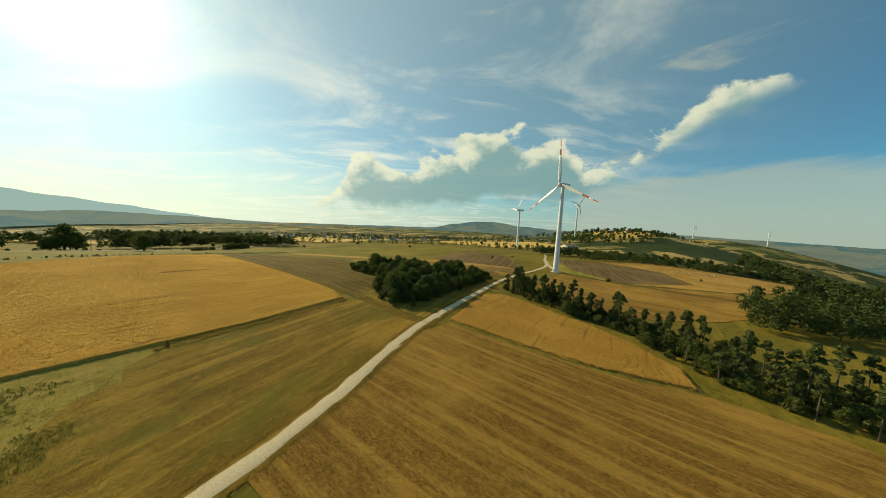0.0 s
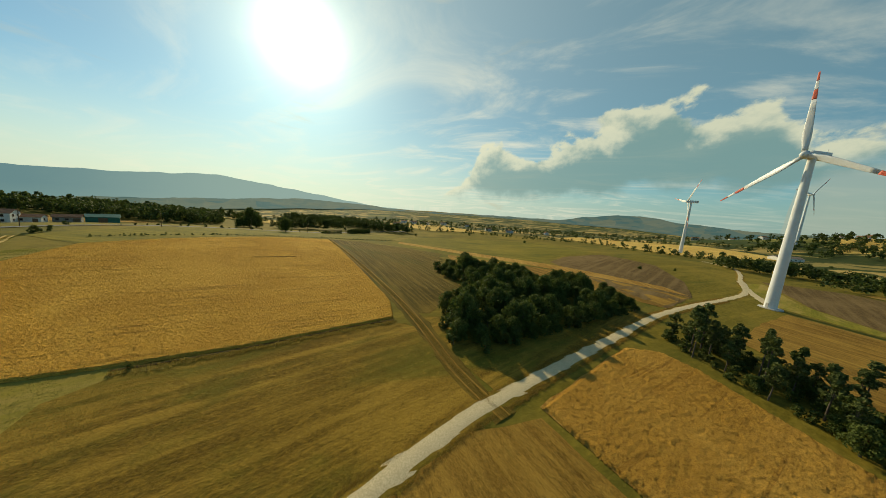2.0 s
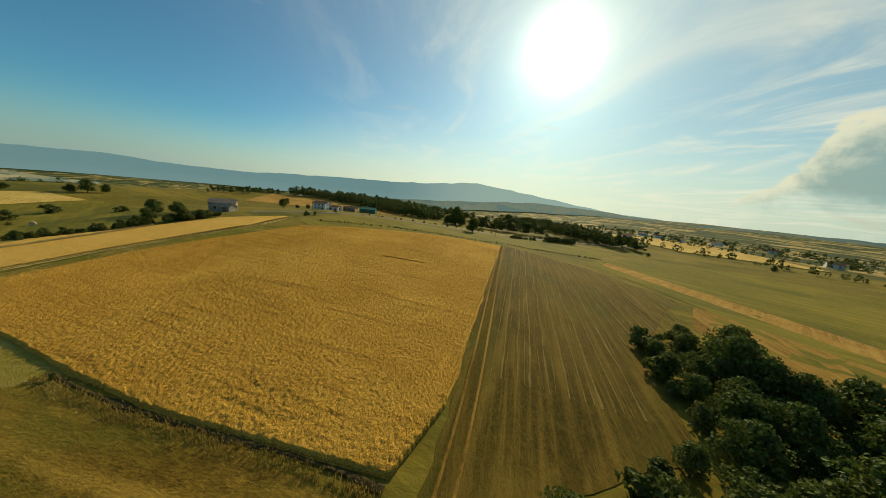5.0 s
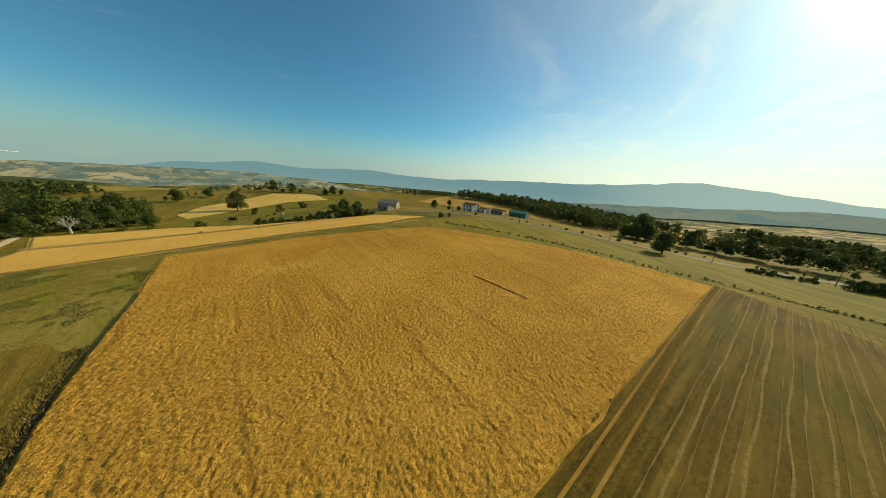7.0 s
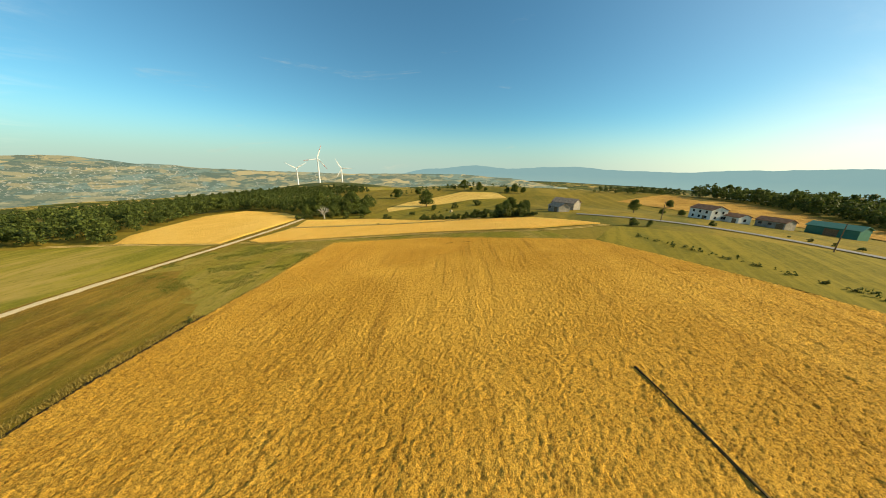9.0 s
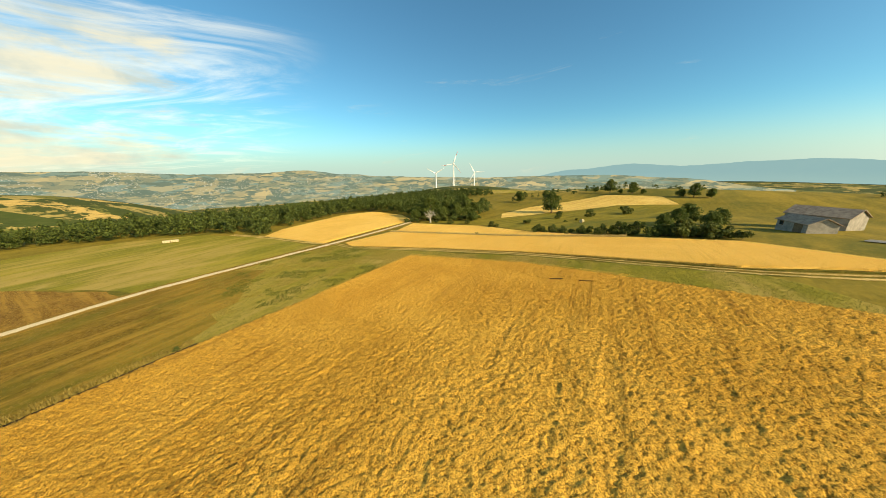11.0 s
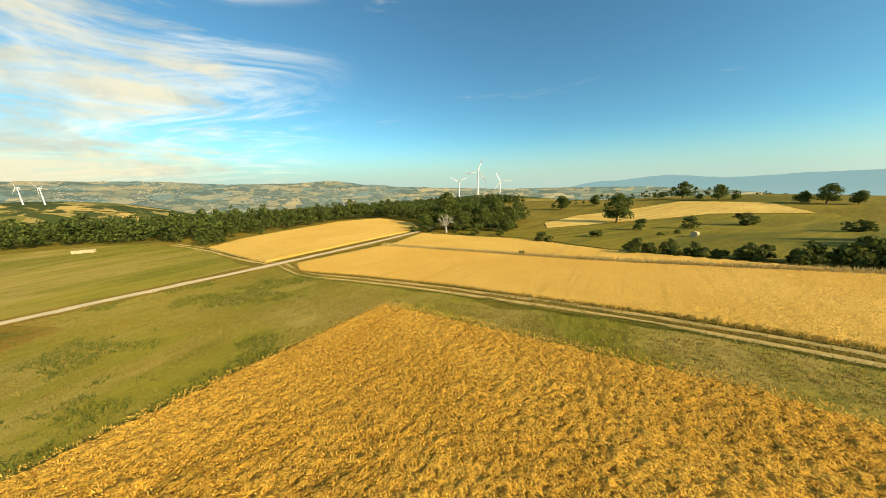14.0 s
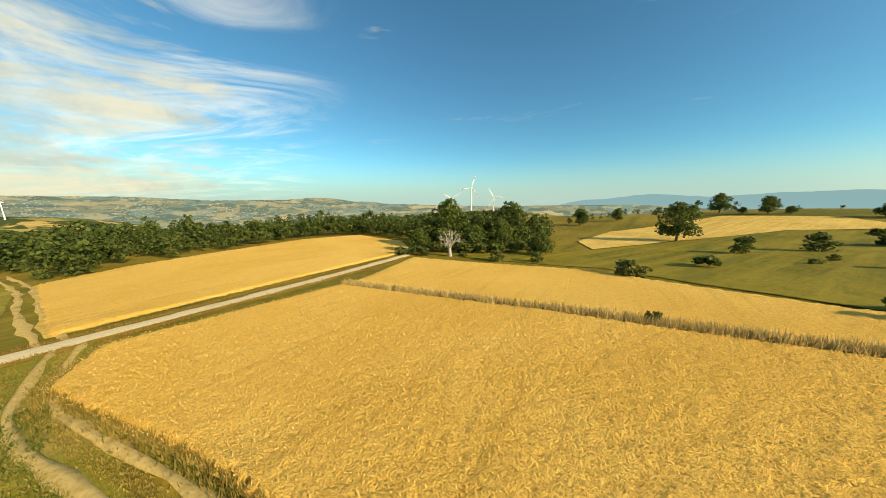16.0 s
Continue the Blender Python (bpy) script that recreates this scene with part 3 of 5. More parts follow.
# ---- roads and tracks ----
ROAD = [(-90, -95), (-69, -48), (-51, -16), (-34, 8), (-22.2, 25), (-15.4, 41), (-7, 66), (5, 90), (18, 115), (34, 146), (54, 178), (73, 204), (92, 232), (104, 266), (120, 306), (133, 350), (128, 393)]
road, road_line = ribbon("road", ROAD, 3.0, gravel, 0.15, "pale dusty gravel farm road", "road", 0.28)
ribbon("road_verge", ROAD, 4.2, stubble, 0.11, "dry grass verge along the gravel road", "verge", 0.5)
ribbon("turbine_access_road", [(104, 266), (97, 240), (94, 222), (92, 210)], 4.0, gravel, 0.14, "gravel access to the turbine", "road", 0.4)
TRACK = [(-1, 72), (-12, 78), (-27, 89.5), (-46, 102), (-90, 129), (-132, 155)]
N_TRACK = [(-48.5, -14), (-33, -22.5), (-17, -32.5), (6, -44)]
S_TRACK = [(-50, -14), (-60, -5.3), (-72, -0.4), (-87, 6.7), (-107, 19.2), (-136, 43.5), (-160, 53)]
for line, side in ((TRACK, 0.85), (TRACK, -0.85), (S_TRACK, 0.75), (S_TRACK, -0.75), (N_TRACK, 0.75), (N_TRACK, -0.75)):
    pts = []
    for i, p in enumerate(line):
        a, b = Vector(line[max(i - 1, 0)]), Vector(line[min(i + 1, len(line) - 1)])
        q = (b - a).normalized()
        pts.append((p[0] - q.y * side, p[1] + q.x * side))
    ribbon("wheel_rut", pts, 0.65, stubble_east if line is TRACK else earth, 0.10, "bare earth wheel rut in the grass track", "track", 0.3)
ribbon("grass_track", TRACK, 4.4, hayfield_mat, 0.095, "grassy field track", "track", 0.6)
ribbon("lane", [(-178, 30), (-188, 70), (-189, 105), (-188, 150), (-187, 179), (-190, 211), (-196, 260), (-190, 330)], 4.0, asphalt, 0.25, "narrow grey asphalt lane", "road", 0.1)
# pale windrows of cut hay, side by side along the track
for k in range(40):
    off = 2.6 + 1.15 * k + 0.25 * math.sin(k * 2.3)
    q = Vector((-0.833, 0.553, 0))
    p0 = Vector((-30, 91, 0)) + Vector((0.553, 0.833, 0)) * off
    reach = (16, 122) if k < 19 else (34 + 1.0 * (k - 19), 112 - 1.6 * (k - 19))
    line = [(p0 + q * (reach[0] + (reach[1] - reach[0]) * i / 12 )) for i in range(13)]
    ribbon("hay_swath", [(v.x + noise.noise((v.x * 0.1, k, 0)) * 0.5, v.y + noise.noise((v.y * 0.1, k, 4)) * 0.5) for v in line], (0.14, 0.24, 0.1, 0.3)[k * 7 % 4], swath, 0.09, "pale windrow of cut hay", "hay swath", 0.12)
# ditch edge of trampled crop between the stubble and the wheat, and strips for gaps in the crop
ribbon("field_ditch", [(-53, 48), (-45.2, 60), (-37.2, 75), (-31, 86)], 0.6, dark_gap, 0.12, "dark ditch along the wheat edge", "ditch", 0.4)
# dark strips on top of the crop stand in for the darkness in its gaps
ribbon("crop_gap", [(-96.5, 91.2), (-93.5, 97.5), (-90.3, 103.5)], 0.26, dark_gap, 0.58, "dark narrow strip on the standing wheat in place of a gap", "crop gap", 0.2)
ribbon("crop_gap", [(-104.8, 38.8), (-106.8, 39.4)], 0.4, dark_gap, 0.62, "dark short strip on the standing wheat in place of a gap", "crop gap", 0.3)
ribbon("crop_gap", [(-108.8, 40.9), (-111, 42)], 0.4, dark_gap, 0.62, "dark short strip on the standing wheat in place of a gap", "crop gap", 0.3)
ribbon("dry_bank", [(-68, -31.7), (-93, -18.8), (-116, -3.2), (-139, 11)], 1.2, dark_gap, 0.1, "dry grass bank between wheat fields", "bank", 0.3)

# ---- trees ----
rng = np.random.default_rng(5)


def cone(verts, faces, a, b, ra, rb, sides=6):
    """A tapered limb from a to b."""
    a, b = Vector(a), Vector(b)
    q = (b - a).to_track_quat("Z", "Y")
    k = len(verts)
    for p, r in ((a, ra), (b, rb)):
        for i in range(sides):
            t = 2 * math.pi * i / sides
            verts.append(p + q @ Vector((r * math.cos(t), r * math.sin(t), 0)))
    for i in range(sides):
        j = (i + 1) % sides
        faces.append((k + i, k + j, k + sides + j, k + sides + i))
    return len(verts)


def leaves(centres, radii_, count, size, g):
    """Small folded leaf sprays on the outside of clumps."""
    centres, radii_ = np.asarray(centres, float), np.asarray(radii_, float)
    pick = g.choice(len(centres), count, p=radii_ ** 2 / np.sum(radii_ ** 2))
    way = g.normal(size=(count, 3))
    way /= np.linalg.norm(way, axis=1)[:, None]
    way[:, 2] = np.where(way[:, 2] < -0.75, -way[:, 2], way[:, 2])
    pos = centres[pick] + way * (radii_[pick] * g.uniform(0.45, 1.15, count) ** 0.6)[:, None] * np.array([1, 1, 0.85])
    nrm = way + g.normal(size=(count, 3)) * 0.55
    nrm /= np.linalg.norm(nrm, axis=1)[:, None]
    u = np.cross(nrm, g.normal(size=(count, 3)))
    u /= np.linalg.norm(u, axis=1)[:, None]
    v = np.cross(nrm, u)
    s = size * g.uniform(0.6, 1.35, count)[:, None]
    q = np.stack([pos - u * s * 0.5, pos + v * s * 0.42 + nrm * s * 0.15, pos + u * s * 0.6, pos - v * s * 0.4 + nrm * s * 0.1], 1)
    return q.reshape(-1, 3), np.arange(count * 4).reshape(-1, 4)


def crown_clumps(g, h, r, base, n):
    out, rad = [], []
    for i in range(n):
        t = g.uniform(0, 1)
        z = base + (h - base) * (0.12 + 0.78 * t)
        wide = r * math.sqrt(max(0.05, 1 - (2 * t - 0.75) ** 2 * 0.75))
        a, d = g.uniform(0, 2 * math.pi), wide * math.sqrt(g.uniform(0, 1)) * 0.8
        out.append((d * math.cos(a), d * math.sin(a), z))
        rad.append(r * g.uniform(0.24, 0.44))
    return out, rad


def make_tree(name, seed, h, r, base, clumps, count, size, leaf, label, category, trunk_r=0.2, bare_trunk=True):
    g = np.random.default_rng(seed)
    e = new(name)
    tagged(e, label, category)
    cs, rs = crown_clumps(g, h, r, base, clumps)
    verts, faces = [], []
    top = (g.normal() * 0.2, g.normal() * 0.2, base + (h - base) * 0.55)
    mid = (g.normal() * 0.12, g.normal() * 0.12, max(base, h * 0.25))
    cone(verts, faces, (0, 0, -0.4), mid, trunk_r * 1.25, trunk_r * 0.85, 7)
    cone(verts, faces, mid, top, trunk_r * 0.85, trunk_r * 0.3, 6)
    for c in cs[:9]:
        t = g.uniform(0.2, 0.8)
        s = Vector(mid).lerp(Vector(top), t)
        cone(verts, faces, s, c, trunk_r * 0.38, trunk_r * 0.08, 5)
    child(new("trunk", mesh_of("trunk", verts, faces, bark, True)), e)
    q, f = leaves(cs, rs, count, size, g)
    child(new("crown", mesh_of("crown", q, f, leaf)), e)
    return e


AWAY = pose(0, 0, 0)
oaks = [make_tree("oak_tree", 11 + i, 1.0 * h, r, b, 46, 2400, 0.47, leaf_oak, "dense dark green broadleaf tree", "tree", 0.24)
        for i, (h, r, b) in enumerate(((8.0, 3.8, 0.9), (7.2, 3.4, 0.7), (8.8, 3.7, 1.3), (6.4, 3.5, 0.5)))]
slims = [make_tree("slender_tree", 31 + i, h, r, b, 15, 650, 0.40, leaf_light, "slender sparse tree with a pale bare trunk", "tree", 0.11)
         for i, (h, r, b) in enumerate(((8.0, 1.25, 3.0), (6.8, 1.1, 2.2), (7.4, 1.5, 2.0)))]
bushes = [make_tree("bush", 51 + i, h, r, 0.15, 14, 430, 0.44, leaf_bush, "rounded green bush", "bush", 0.07)
          for i, (h, r) in enumerate(((2.6, 1.7), (2.2, 1.4), (3.2, 1.9)))]
used = set()


def plant(kinds, x, y, scale=1.0, g=rng, label="", group="", tall=1.0, sink=0.1):
    """Sets one tree; the first of a kind is the built one, the others are copies."""
    src = kinds[int(g.integers(len(kinds)))]
    m = pose(x, y, zat(x, y) - sink, 0, 0, float(g.uniform(0, 360))) @ Matrix.Diagonal((scale, scale, scale * tall, 1))
    if src.name in used:
        ob = copy_thing(src, m)
    else:
        used.add(src.name)
        ob = src
        ob.matrix_basis = m
    return tagged(ob, label, "", group)


def inside(p, poly):
    hit = False
    for (ax, ay), (bx, by) in zip(poly, poly[1:] + poly[:1]):
        if (ay > p[1]) != (by > p[1]) and p[0] < (bx - ax) * (p[1] - ay) / (by - ay) + ax:
            hit = not hit
    return hit


def scatter(poly, gap, g, jitter=0.38):
    xs, ys = [p[0] for p in poly], [p[1] for p in poly]
    out = []
    y, k = min(ys), 0
    while y < max(ys):
        x = min(xs) + (k % 2) * gap / 2
        while x < max(xs):
            p = (x + g.normal() * gap * jitter * 0.6, y + g.normal() * gap * jitter * 0.6)
            if inside(p, poly):
                out.append(p)
            x += gap
        y += gap * 0.87
        k += 1
    return out


# the grove beside the road
GROVE = [(-23, 93), (-15, 86), (-9, 87), (-1, 99), (14, 123), (30, 149), (22, 158), (6, 160), (-12, 152), (-30, 150), (-46, 150), (-44, 136), (-26, 122)]
for p in scatter(GROVE, 4.7, rng):
    edge = min(math.hypot(p[0] - q[0], p[1] - q[1]) for q in ragged(GROVE, 3, 0))
    plant(oaks, *p, float(rng.uniform(0.62, 0.8) if edge < 3 else rng.uniform(0.8, 1.05)), label="dark green broadleaf tree in a dense grove", group="grove trees")
for p in ragged(GROVE, 4.2, 0.8):
    if rng.uniform() < 0.8:
        plant(bushes, p[0], p[1], float(rng.uniform(0.7, 1.3)), label="green undergrowth bush at the grove edge", group="grove bushes")

# the belt of slender trees across the road
BELT = [(30, 124), (34, 113), (46, 97), (58, 86), (62, 72), (63, 58), (72, 47), (90, 36), (100, 52), (84, 74), (68, 98), (52, 122), (40, 140)]
for p in scatter(BELT, 4.4, rng):
    if rng.uniform() < 0.66:
        plant(slims, *p, float(rng.uniform(0.9, 1.25)), label="slender roadside belt tree with sparse leaves", group="belt trees")
    else:
        plant(oaks, *p, float(rng.uniform(0.5, 0.75)), label="young bushy tree in the belt", group="belt trees")
for p in scatter(BELT, 3.7, rng):
    plant(bushes, *p, float(rng.uniform(0.55, 1.0)), label="dense low scrub between belt trees", group="belt scrub")


def woods(name, spots, label, seed, h=9.0, r=3.4, count=190, size=1.1, kind="stuff"):
    """Woodland too thick to count: crowns with leaf sprays and short trunks, in one object."""
    g = np.random.default_rng(seed)
    vs, fs, n0 = [], [], 0
    sp = np.array(spots, float)
    zz = height(sp[:, 0], sp[:, 1])
    for (x, y, s), z in zip(sp, zz):
        cs, rs = crown_clumps(g, h, r, 0.8, 12)
        q, f = leaves(cs, rs, count, size, g)
        tall = g.uniform(0.85, 1.15)
        q = q * np.array([s, s, s * tall]) + np.array([x, y, z - 0.3])
        vs.append(q)
        fs.append(f + n0)
        n0 += len(q)
    me = bpy.data.meshes.new(name)
    V, F = np.concatenate(vs), np.concatenate(fs)
    me.vertices.add(len(V))
    me.vertices.foreach_set("co", V.astype(np.float32).ravel())
    me.loops.add(F.size)
    me.loops.foreach_set("vertex_index", F.astype(np.int32).ravel())
    me.polygons.add(len(F))
    me.polygons.foreach_set("loop_start", np.arange(0, F.size, 4, dtype=np.int32))
    me.polygons.foreach_set("loop_total", np.full(len(F), 4, np.int32))
    me.materials.append(leaf_far)
    me.update()
    me.validate()
    return tagged(new(name, me), label, "woodland", kind=kind)


def spots(poly, gap, lo, hi, seed):
    g = np.random.default_rng(seed)
    return [(x, y, g.uniform(lo, hi)) for x, y in scatter(poly, gap, g)]


woods("south_woodland", spots([(-10, -38), (20, -52), (42, -50), (80, -42), (130, -20), (140, -50), (90, -72), (40, -82), (10, -88), (-5, -102), (-24, -127), (-47, -142), (-80, -112), (-100, -122), (-128, -100), (-126, -92), (-112, -66), (-96, -80), (-86, -78), (-72, -82), (-47, -116), (-24, -100), (-9, -52)], 5.6, 0.65, 1.15, 3), "thick green woodland at the field edge", 3, count=260, size=0.76)
woods("south_woodland", spots([(140, -52), (170, -60), (120, -130), (60, -200), (0, -260), (-60, -260), (-110, -230), (-118, -124), (-80, -114), (-47, -144), (-24, -129), (-5, -104), (40, -84), (90, -74)], 7.0, 0.4, 0.8, 16), "thick green woodland falling away into the valley", 16, count=150, size=1.05)
woods("ridge_woodland", spots([(-60, -262), (-115, -232), (-160, -230), (-170, -300), (-140, -330), (-100, -360), (-20, -380), (60, -300)], 8, 0.6, 0.95, 4), "dark green woodland along the ridge", 4, count=170, size=1.1)
woods("hill_woodland", spots([(-354, 66), (-330, 92), (-296, 114), (-268, 132), (-258, 148), (-270, 166), (-310, 180), (-360, 190), (-420, 160), (-430, 80), (-410, 10), (-380, 0), (-372, 40)], 6.2, 0.9, 1.3, 5), "dense dark woodland draped over the hillside above the farm", 5, count=140, size=1.1)
woods("hill_woodland", spots([(-330, -60), (-400, -60), (-440, -30), (-400, 0), (-345, -25)], 8, 0.5, 0.8, 6), "dark woodland on a hilltop", 6, count=200, size=1.0)
woods("east_woodland", spots([(118, 100), (150, 86), (230, 100), (300, 150), (230, 170), (189, 138), (140, 118)], 8.0, 1.2, 1.7, 7), "large dark trees in a clump on the slope", 7, count=400, size=0.6)
woods("valley_woodland", spots([(230, 100), (700, 200), (900, 500), (700, 420), (420, 260), (310, 155)], 15, 1.1, 1.6, 8), "dark woodland in the valley", 8, count=110, size=2.0)
woods("valley_woodland", spots([(380, 265), (700, 430), (900, 640), (640, 560), (480, 430)], 16, 0.8, 1.3, 9), "dark woodland below the village hill", 9, count=100, size=2.0)
woods("village_woodland", spots([(230, 560), (420, 560), (640, 700), (700, 860), (480, 800), (300, 720)], 21, 0.8, 1.5, 14), "scattered dark trees on the village hill", 14, count=70, size=2.0)
woods("village_woodland", spots([(120, 330), (200, 345), (300, 330), (430, 240), (440, 262), (310, 352), (200, 368), (120, 352)], 7, 0.8, 1.4, 15), "dark tree belt behind the golden slope", 15, count=120, size=1.3)
woods("plateau_woodland", spots([(-228, 184), (-222, 214), (-214, 246), (-224, 256), (-238, 226), (-244, 188)], 5.5, 1.05, 1.4, 12), "tall hedge of trees beyond the lane", 12, count=420, size=0.62)
woods("plateau_woodland", spots([(-180, 290), (-225, 286), (-300, 292), (-400, 302), (-390, 350), (-220, 332), (-170, 316)], 7, 0.9, 1.4, 13), "dark tree belt at the valley edge", 13, count=240, size=0.9)
woods("plateau_woodland", spots([(-420, 190), (-330, 208), (-300, 230), (-420, 225)], 8, 0.8, 1.2, 10), "dark tree belt beyond the lane", 10, count=160, size=1.2)

# hedges and tree lines across the plateau
def line_spots(pts, gap, lo, hi, seed, keep=0.85, side=4.0):
    g = np.random.default_rng(seed)
    out = []
    for a, b in zip(pts, pts[1:]):
        length = math.hypot(b[0] - a[0], b[1] - a[1])
        for k in range(int(length / gap)):
            if g.uniform() < keep:
                t = k * gap / length
                out.append((a[0] + (b[0] - a[0]) * t + g.normal() * side, a[1] + (b[1] - a[1]) * t + g.normal() * side, g.uniform(lo, hi)))
    return out


for k, (pts, gap, lo, hi) in enumerate((
        ([(-420, 300), (-250, 350), (-100, 420), (60, 470)], 5.5, 0.4, 1.1),
        ([(-300, 450), (-100, 560), (150, 640), (420, 640)], 6, 0.6, 1.4),
        ([(60, 420), (150, 420), (260, 400), (380, 330)], 5, 0.7, 1.4),
        ([(160, 300), (230, 330), (330, 300), (450, 300)], 4.5, 0.8, 1.5),
        ([(-600, 420), (-300, 640), (100, 820), (500, 860)], 7, 0.8, 1.6),
        ([(-700, 700), (-200, 980), (300, 1100), (800, 1000)], 11, 0.8, 1.4),
        ([(300, 560), (420, 700), (560, 760), (700, 700)], 8, 0.6, 1.2),
        ([(-215, -160), (-290, -190), (-380, -180)], 9, 0.5, 1.0),
        ([(-160, -150), (-230, -200), (-330, -240)], 12, 0.4, 0.9))):
    woods("tree_line", line_spots(pts, gap * 0.6, lo * 0.8, hi * 0.85, 60 + k), "dark green tree line between fields", 60 + k, count=80, size=1.3)

# single trees and bushes, each where it stands
for x, y, s, label in ((-158, -77, 1.45, "lone dark oak in the wheat"), (-233, -154, 0.90, "round oak on the skyline"), (-239, -144, 1.30, "round oak on the skyline"), (-241, -134, 0.80, "round oak on the skyline"), (-245, -126, 1.45, "round oak on the skyline"), (-250, -121, 0.85, "round oak on the skyline"), (-258, -98, 1.20, "round oak on the skyline"), (-262, -92, 1.10, "round oak on the skyline"), (-268, -86, 1.00, "round oak on the skyline"),
                       (-212, 37, 1.15, "large spreading oak by the farm lane"), (-177, -10, 1.2, "dark tree beside the stone shed"), (-174, 1, 1.15, "dark tree beside the stone shed"), (-170, -6, 1.1, "dark tree beside the stone shed"), (-181, -3, 1.25, "dark tree beside the stone shed"), (-164, -5, 1.0, "dark tree beside the stone shed"),
                       (-177, 158, 1.65, "large round tree beside the lane"), (-236, 160, 1.75, "tall dark tree clump beyond the lane"), (-244, 166, 1.90, "tall dark tree clump beyond the lane"), (-233, 170, 1.85, "tall dark tree clump beyond the lane"), (-241, 175, 1.80, "tall dark tree clump beyond the lane"), (-250, 173, 1.70, "tall dark tree clump beyond the lane"), (-229, 164, 1.60, "tall dark tree clump beyond the lane"), (-238, 168, 1.95, "tall dark tree clump beyond the lane"),
                       (-236, 48, 0.7, "dark tree beside the white house"), (-230, 42, 0.6, "dark tree beside the white house"), (-160, -142, 1.5, "dark tree at the wood edge"), (-186, -150, 1.2, "dark tree behind the wheat"),
                       (-300, 20, 0.9, "round tree on the hill field"), (-99, -66, 1.5, "dark tree behind the bleached trunk"), (-92, -66, 1.6, "dark tree behind the bleached trunk"), (-85, -71, 1.7, "dark tree behind the bleached trunk"), (-104, -74, 1.6, "dark tree behind the bleached trunk"), (-95, -77, 1.8, "dark tree behind the bleached trunk"), (-77, -63, 1.2, "dark tree behind the bleached trunk"), (-107, -56, 1.25, "grey green tree at the wood edge"), (-79, -72, 1.4, "dark tree behind the bleached trunk"),
                       (48, 250, 0.5, "small round tree in the ploughed field"), (208, 210, 0.45, "round dark bush tree on the slope"), (-43, 358, 0.7, "round tree on the plateau"), (70, 262, 0.4, "small dark bush tree beside the road"),
                       (-215, 250, 0.7, "round tree beside the lane"), (-150, 290, 0.6, "round tree on the plateau"), (-120, 380, 0.8, "round tree on the plateau")):
    plant(oaks, x, y, s, label=label)
for x, y, s in ((-95, -49, 1.2), (-103, -47, 1.0), (-112, -32, 1.2), (-129, -37, 1.15), (-150, -50, 1.4), (-166, -50, 1.5), (-187, -54, 1.6), (-190, -30, 1.2), (-152, -38, 0.5), (-146, -36, 0.4), (-124, -13, .9), (-130, -6, .8), (-134, -2, .9),
                (-138, 2, 1.0), (-141, 5, 1.3), (-145, 7, 1.3), (-149, 11, 1.1), (-152, 14, 1.6), (-149, 17, 1.5), (-154, 19, 1.3), (-157, 16, 1.5), (-78, -58, 1.0), (-88, -56, .8), (118, 185, .9), (-10, -44, 1.0), (-6, -46, 1.2), (-165, 58, .9), (-168, 62, .7), (-51.8, 49.5, 0.28), (-72, -60, 1.0), (-92, -62, 1.9), (-98, -61, 1.8), (-103, -62, 1.9), (-82, -64, 1.7), (-76, -60, 1.5), (-110, -64, 1.8), (-88, -62, 1.6), (-106, -68, 1.9)):
    plant(bushes, x, y, s * (1.2 if y < -20 and x < -120 else 1.0), label="rounded green bush on dry pasture", tall=0.72 if y < -28 else 1.0)
plant(bushes, -101.5, -14, 0.4, label="small lone sapling on the dry bank", tall=1.45)
g = np.random.default_rng(79)
for k in range(16):
    plant(bushes, -182 + g.normal() * 0.8 - 0.12 * k, 222 + 2.0 * k, float(g.uniform(1.2, 1.7)), g, "thick bush in the lane hedge", "lane hedge bushes")
for k in range(12):
    plant(bushes, -176 + g.normal() * 0.6 - 0.5 * k, 188 + 2.2 * k, float(g.uniform(0.5, 0.9)), g, "low bush in the lane hedge", "lane hedge bushes")
g = np.random.default_rng(78)
for k in range(44):
    t = k / 43
    plant(bushes, -122 - 37 * t + g.normal() * 1.6, -14 + 35 * t + g.normal() * 1.6, float(g.uniform(0.55, 0.85) + 0.3 * t), g, "dense thicket bush below the wheat", "thicket bushes")
g = np.random.default_rng(77)
HEDGE = [(-150, 66), (-146, 100), (-141, 130), (-136, 147), (-137, 158), (-133, 172), (-130, 190), (-124, 215)]
row = []
for a, b in zip(HEDGE, HEDGE[1:]):
    k = int(math.hypot(b[0] - a[0], b[1] - a[1]) / 0.6)
    for i in range(k):
        if g.uniform() < 0.8:
            row.append((a[0] + (b[0] - a[0]) * i / k + g.normal() * .5, a[1] + (b[1] - a[1]) * i / k + g.normal() * .5, float(g.uniform(0.07, 0.15))))
woods("hedge", row, "low uneven green hedge along the pasture", 77, count=60, size=1.5)
for i in range(46):
    y = 70 + i * 4.2
    if g.uniform() < 0.6:
        plant(bushes, -196 + g.normal() * 1.5 - (y > 180) * (y - 180) * 0.06, y, float(g.uniform(0.25, 0.6)), g, "garden shrub beside the lane", "lane shrubs")

# the bleached dead tree
dead = thing("dead_tree", -85, -56.5, label="bleached leafless dead tree with forked limbs", category="dead tree")
vs, fs = [], []
g = np.random.default_rng(9)
cone(vs, fs, (0, 0, -0.3), (0.2, 0, 2.2), 0.45, 0.36, 8)


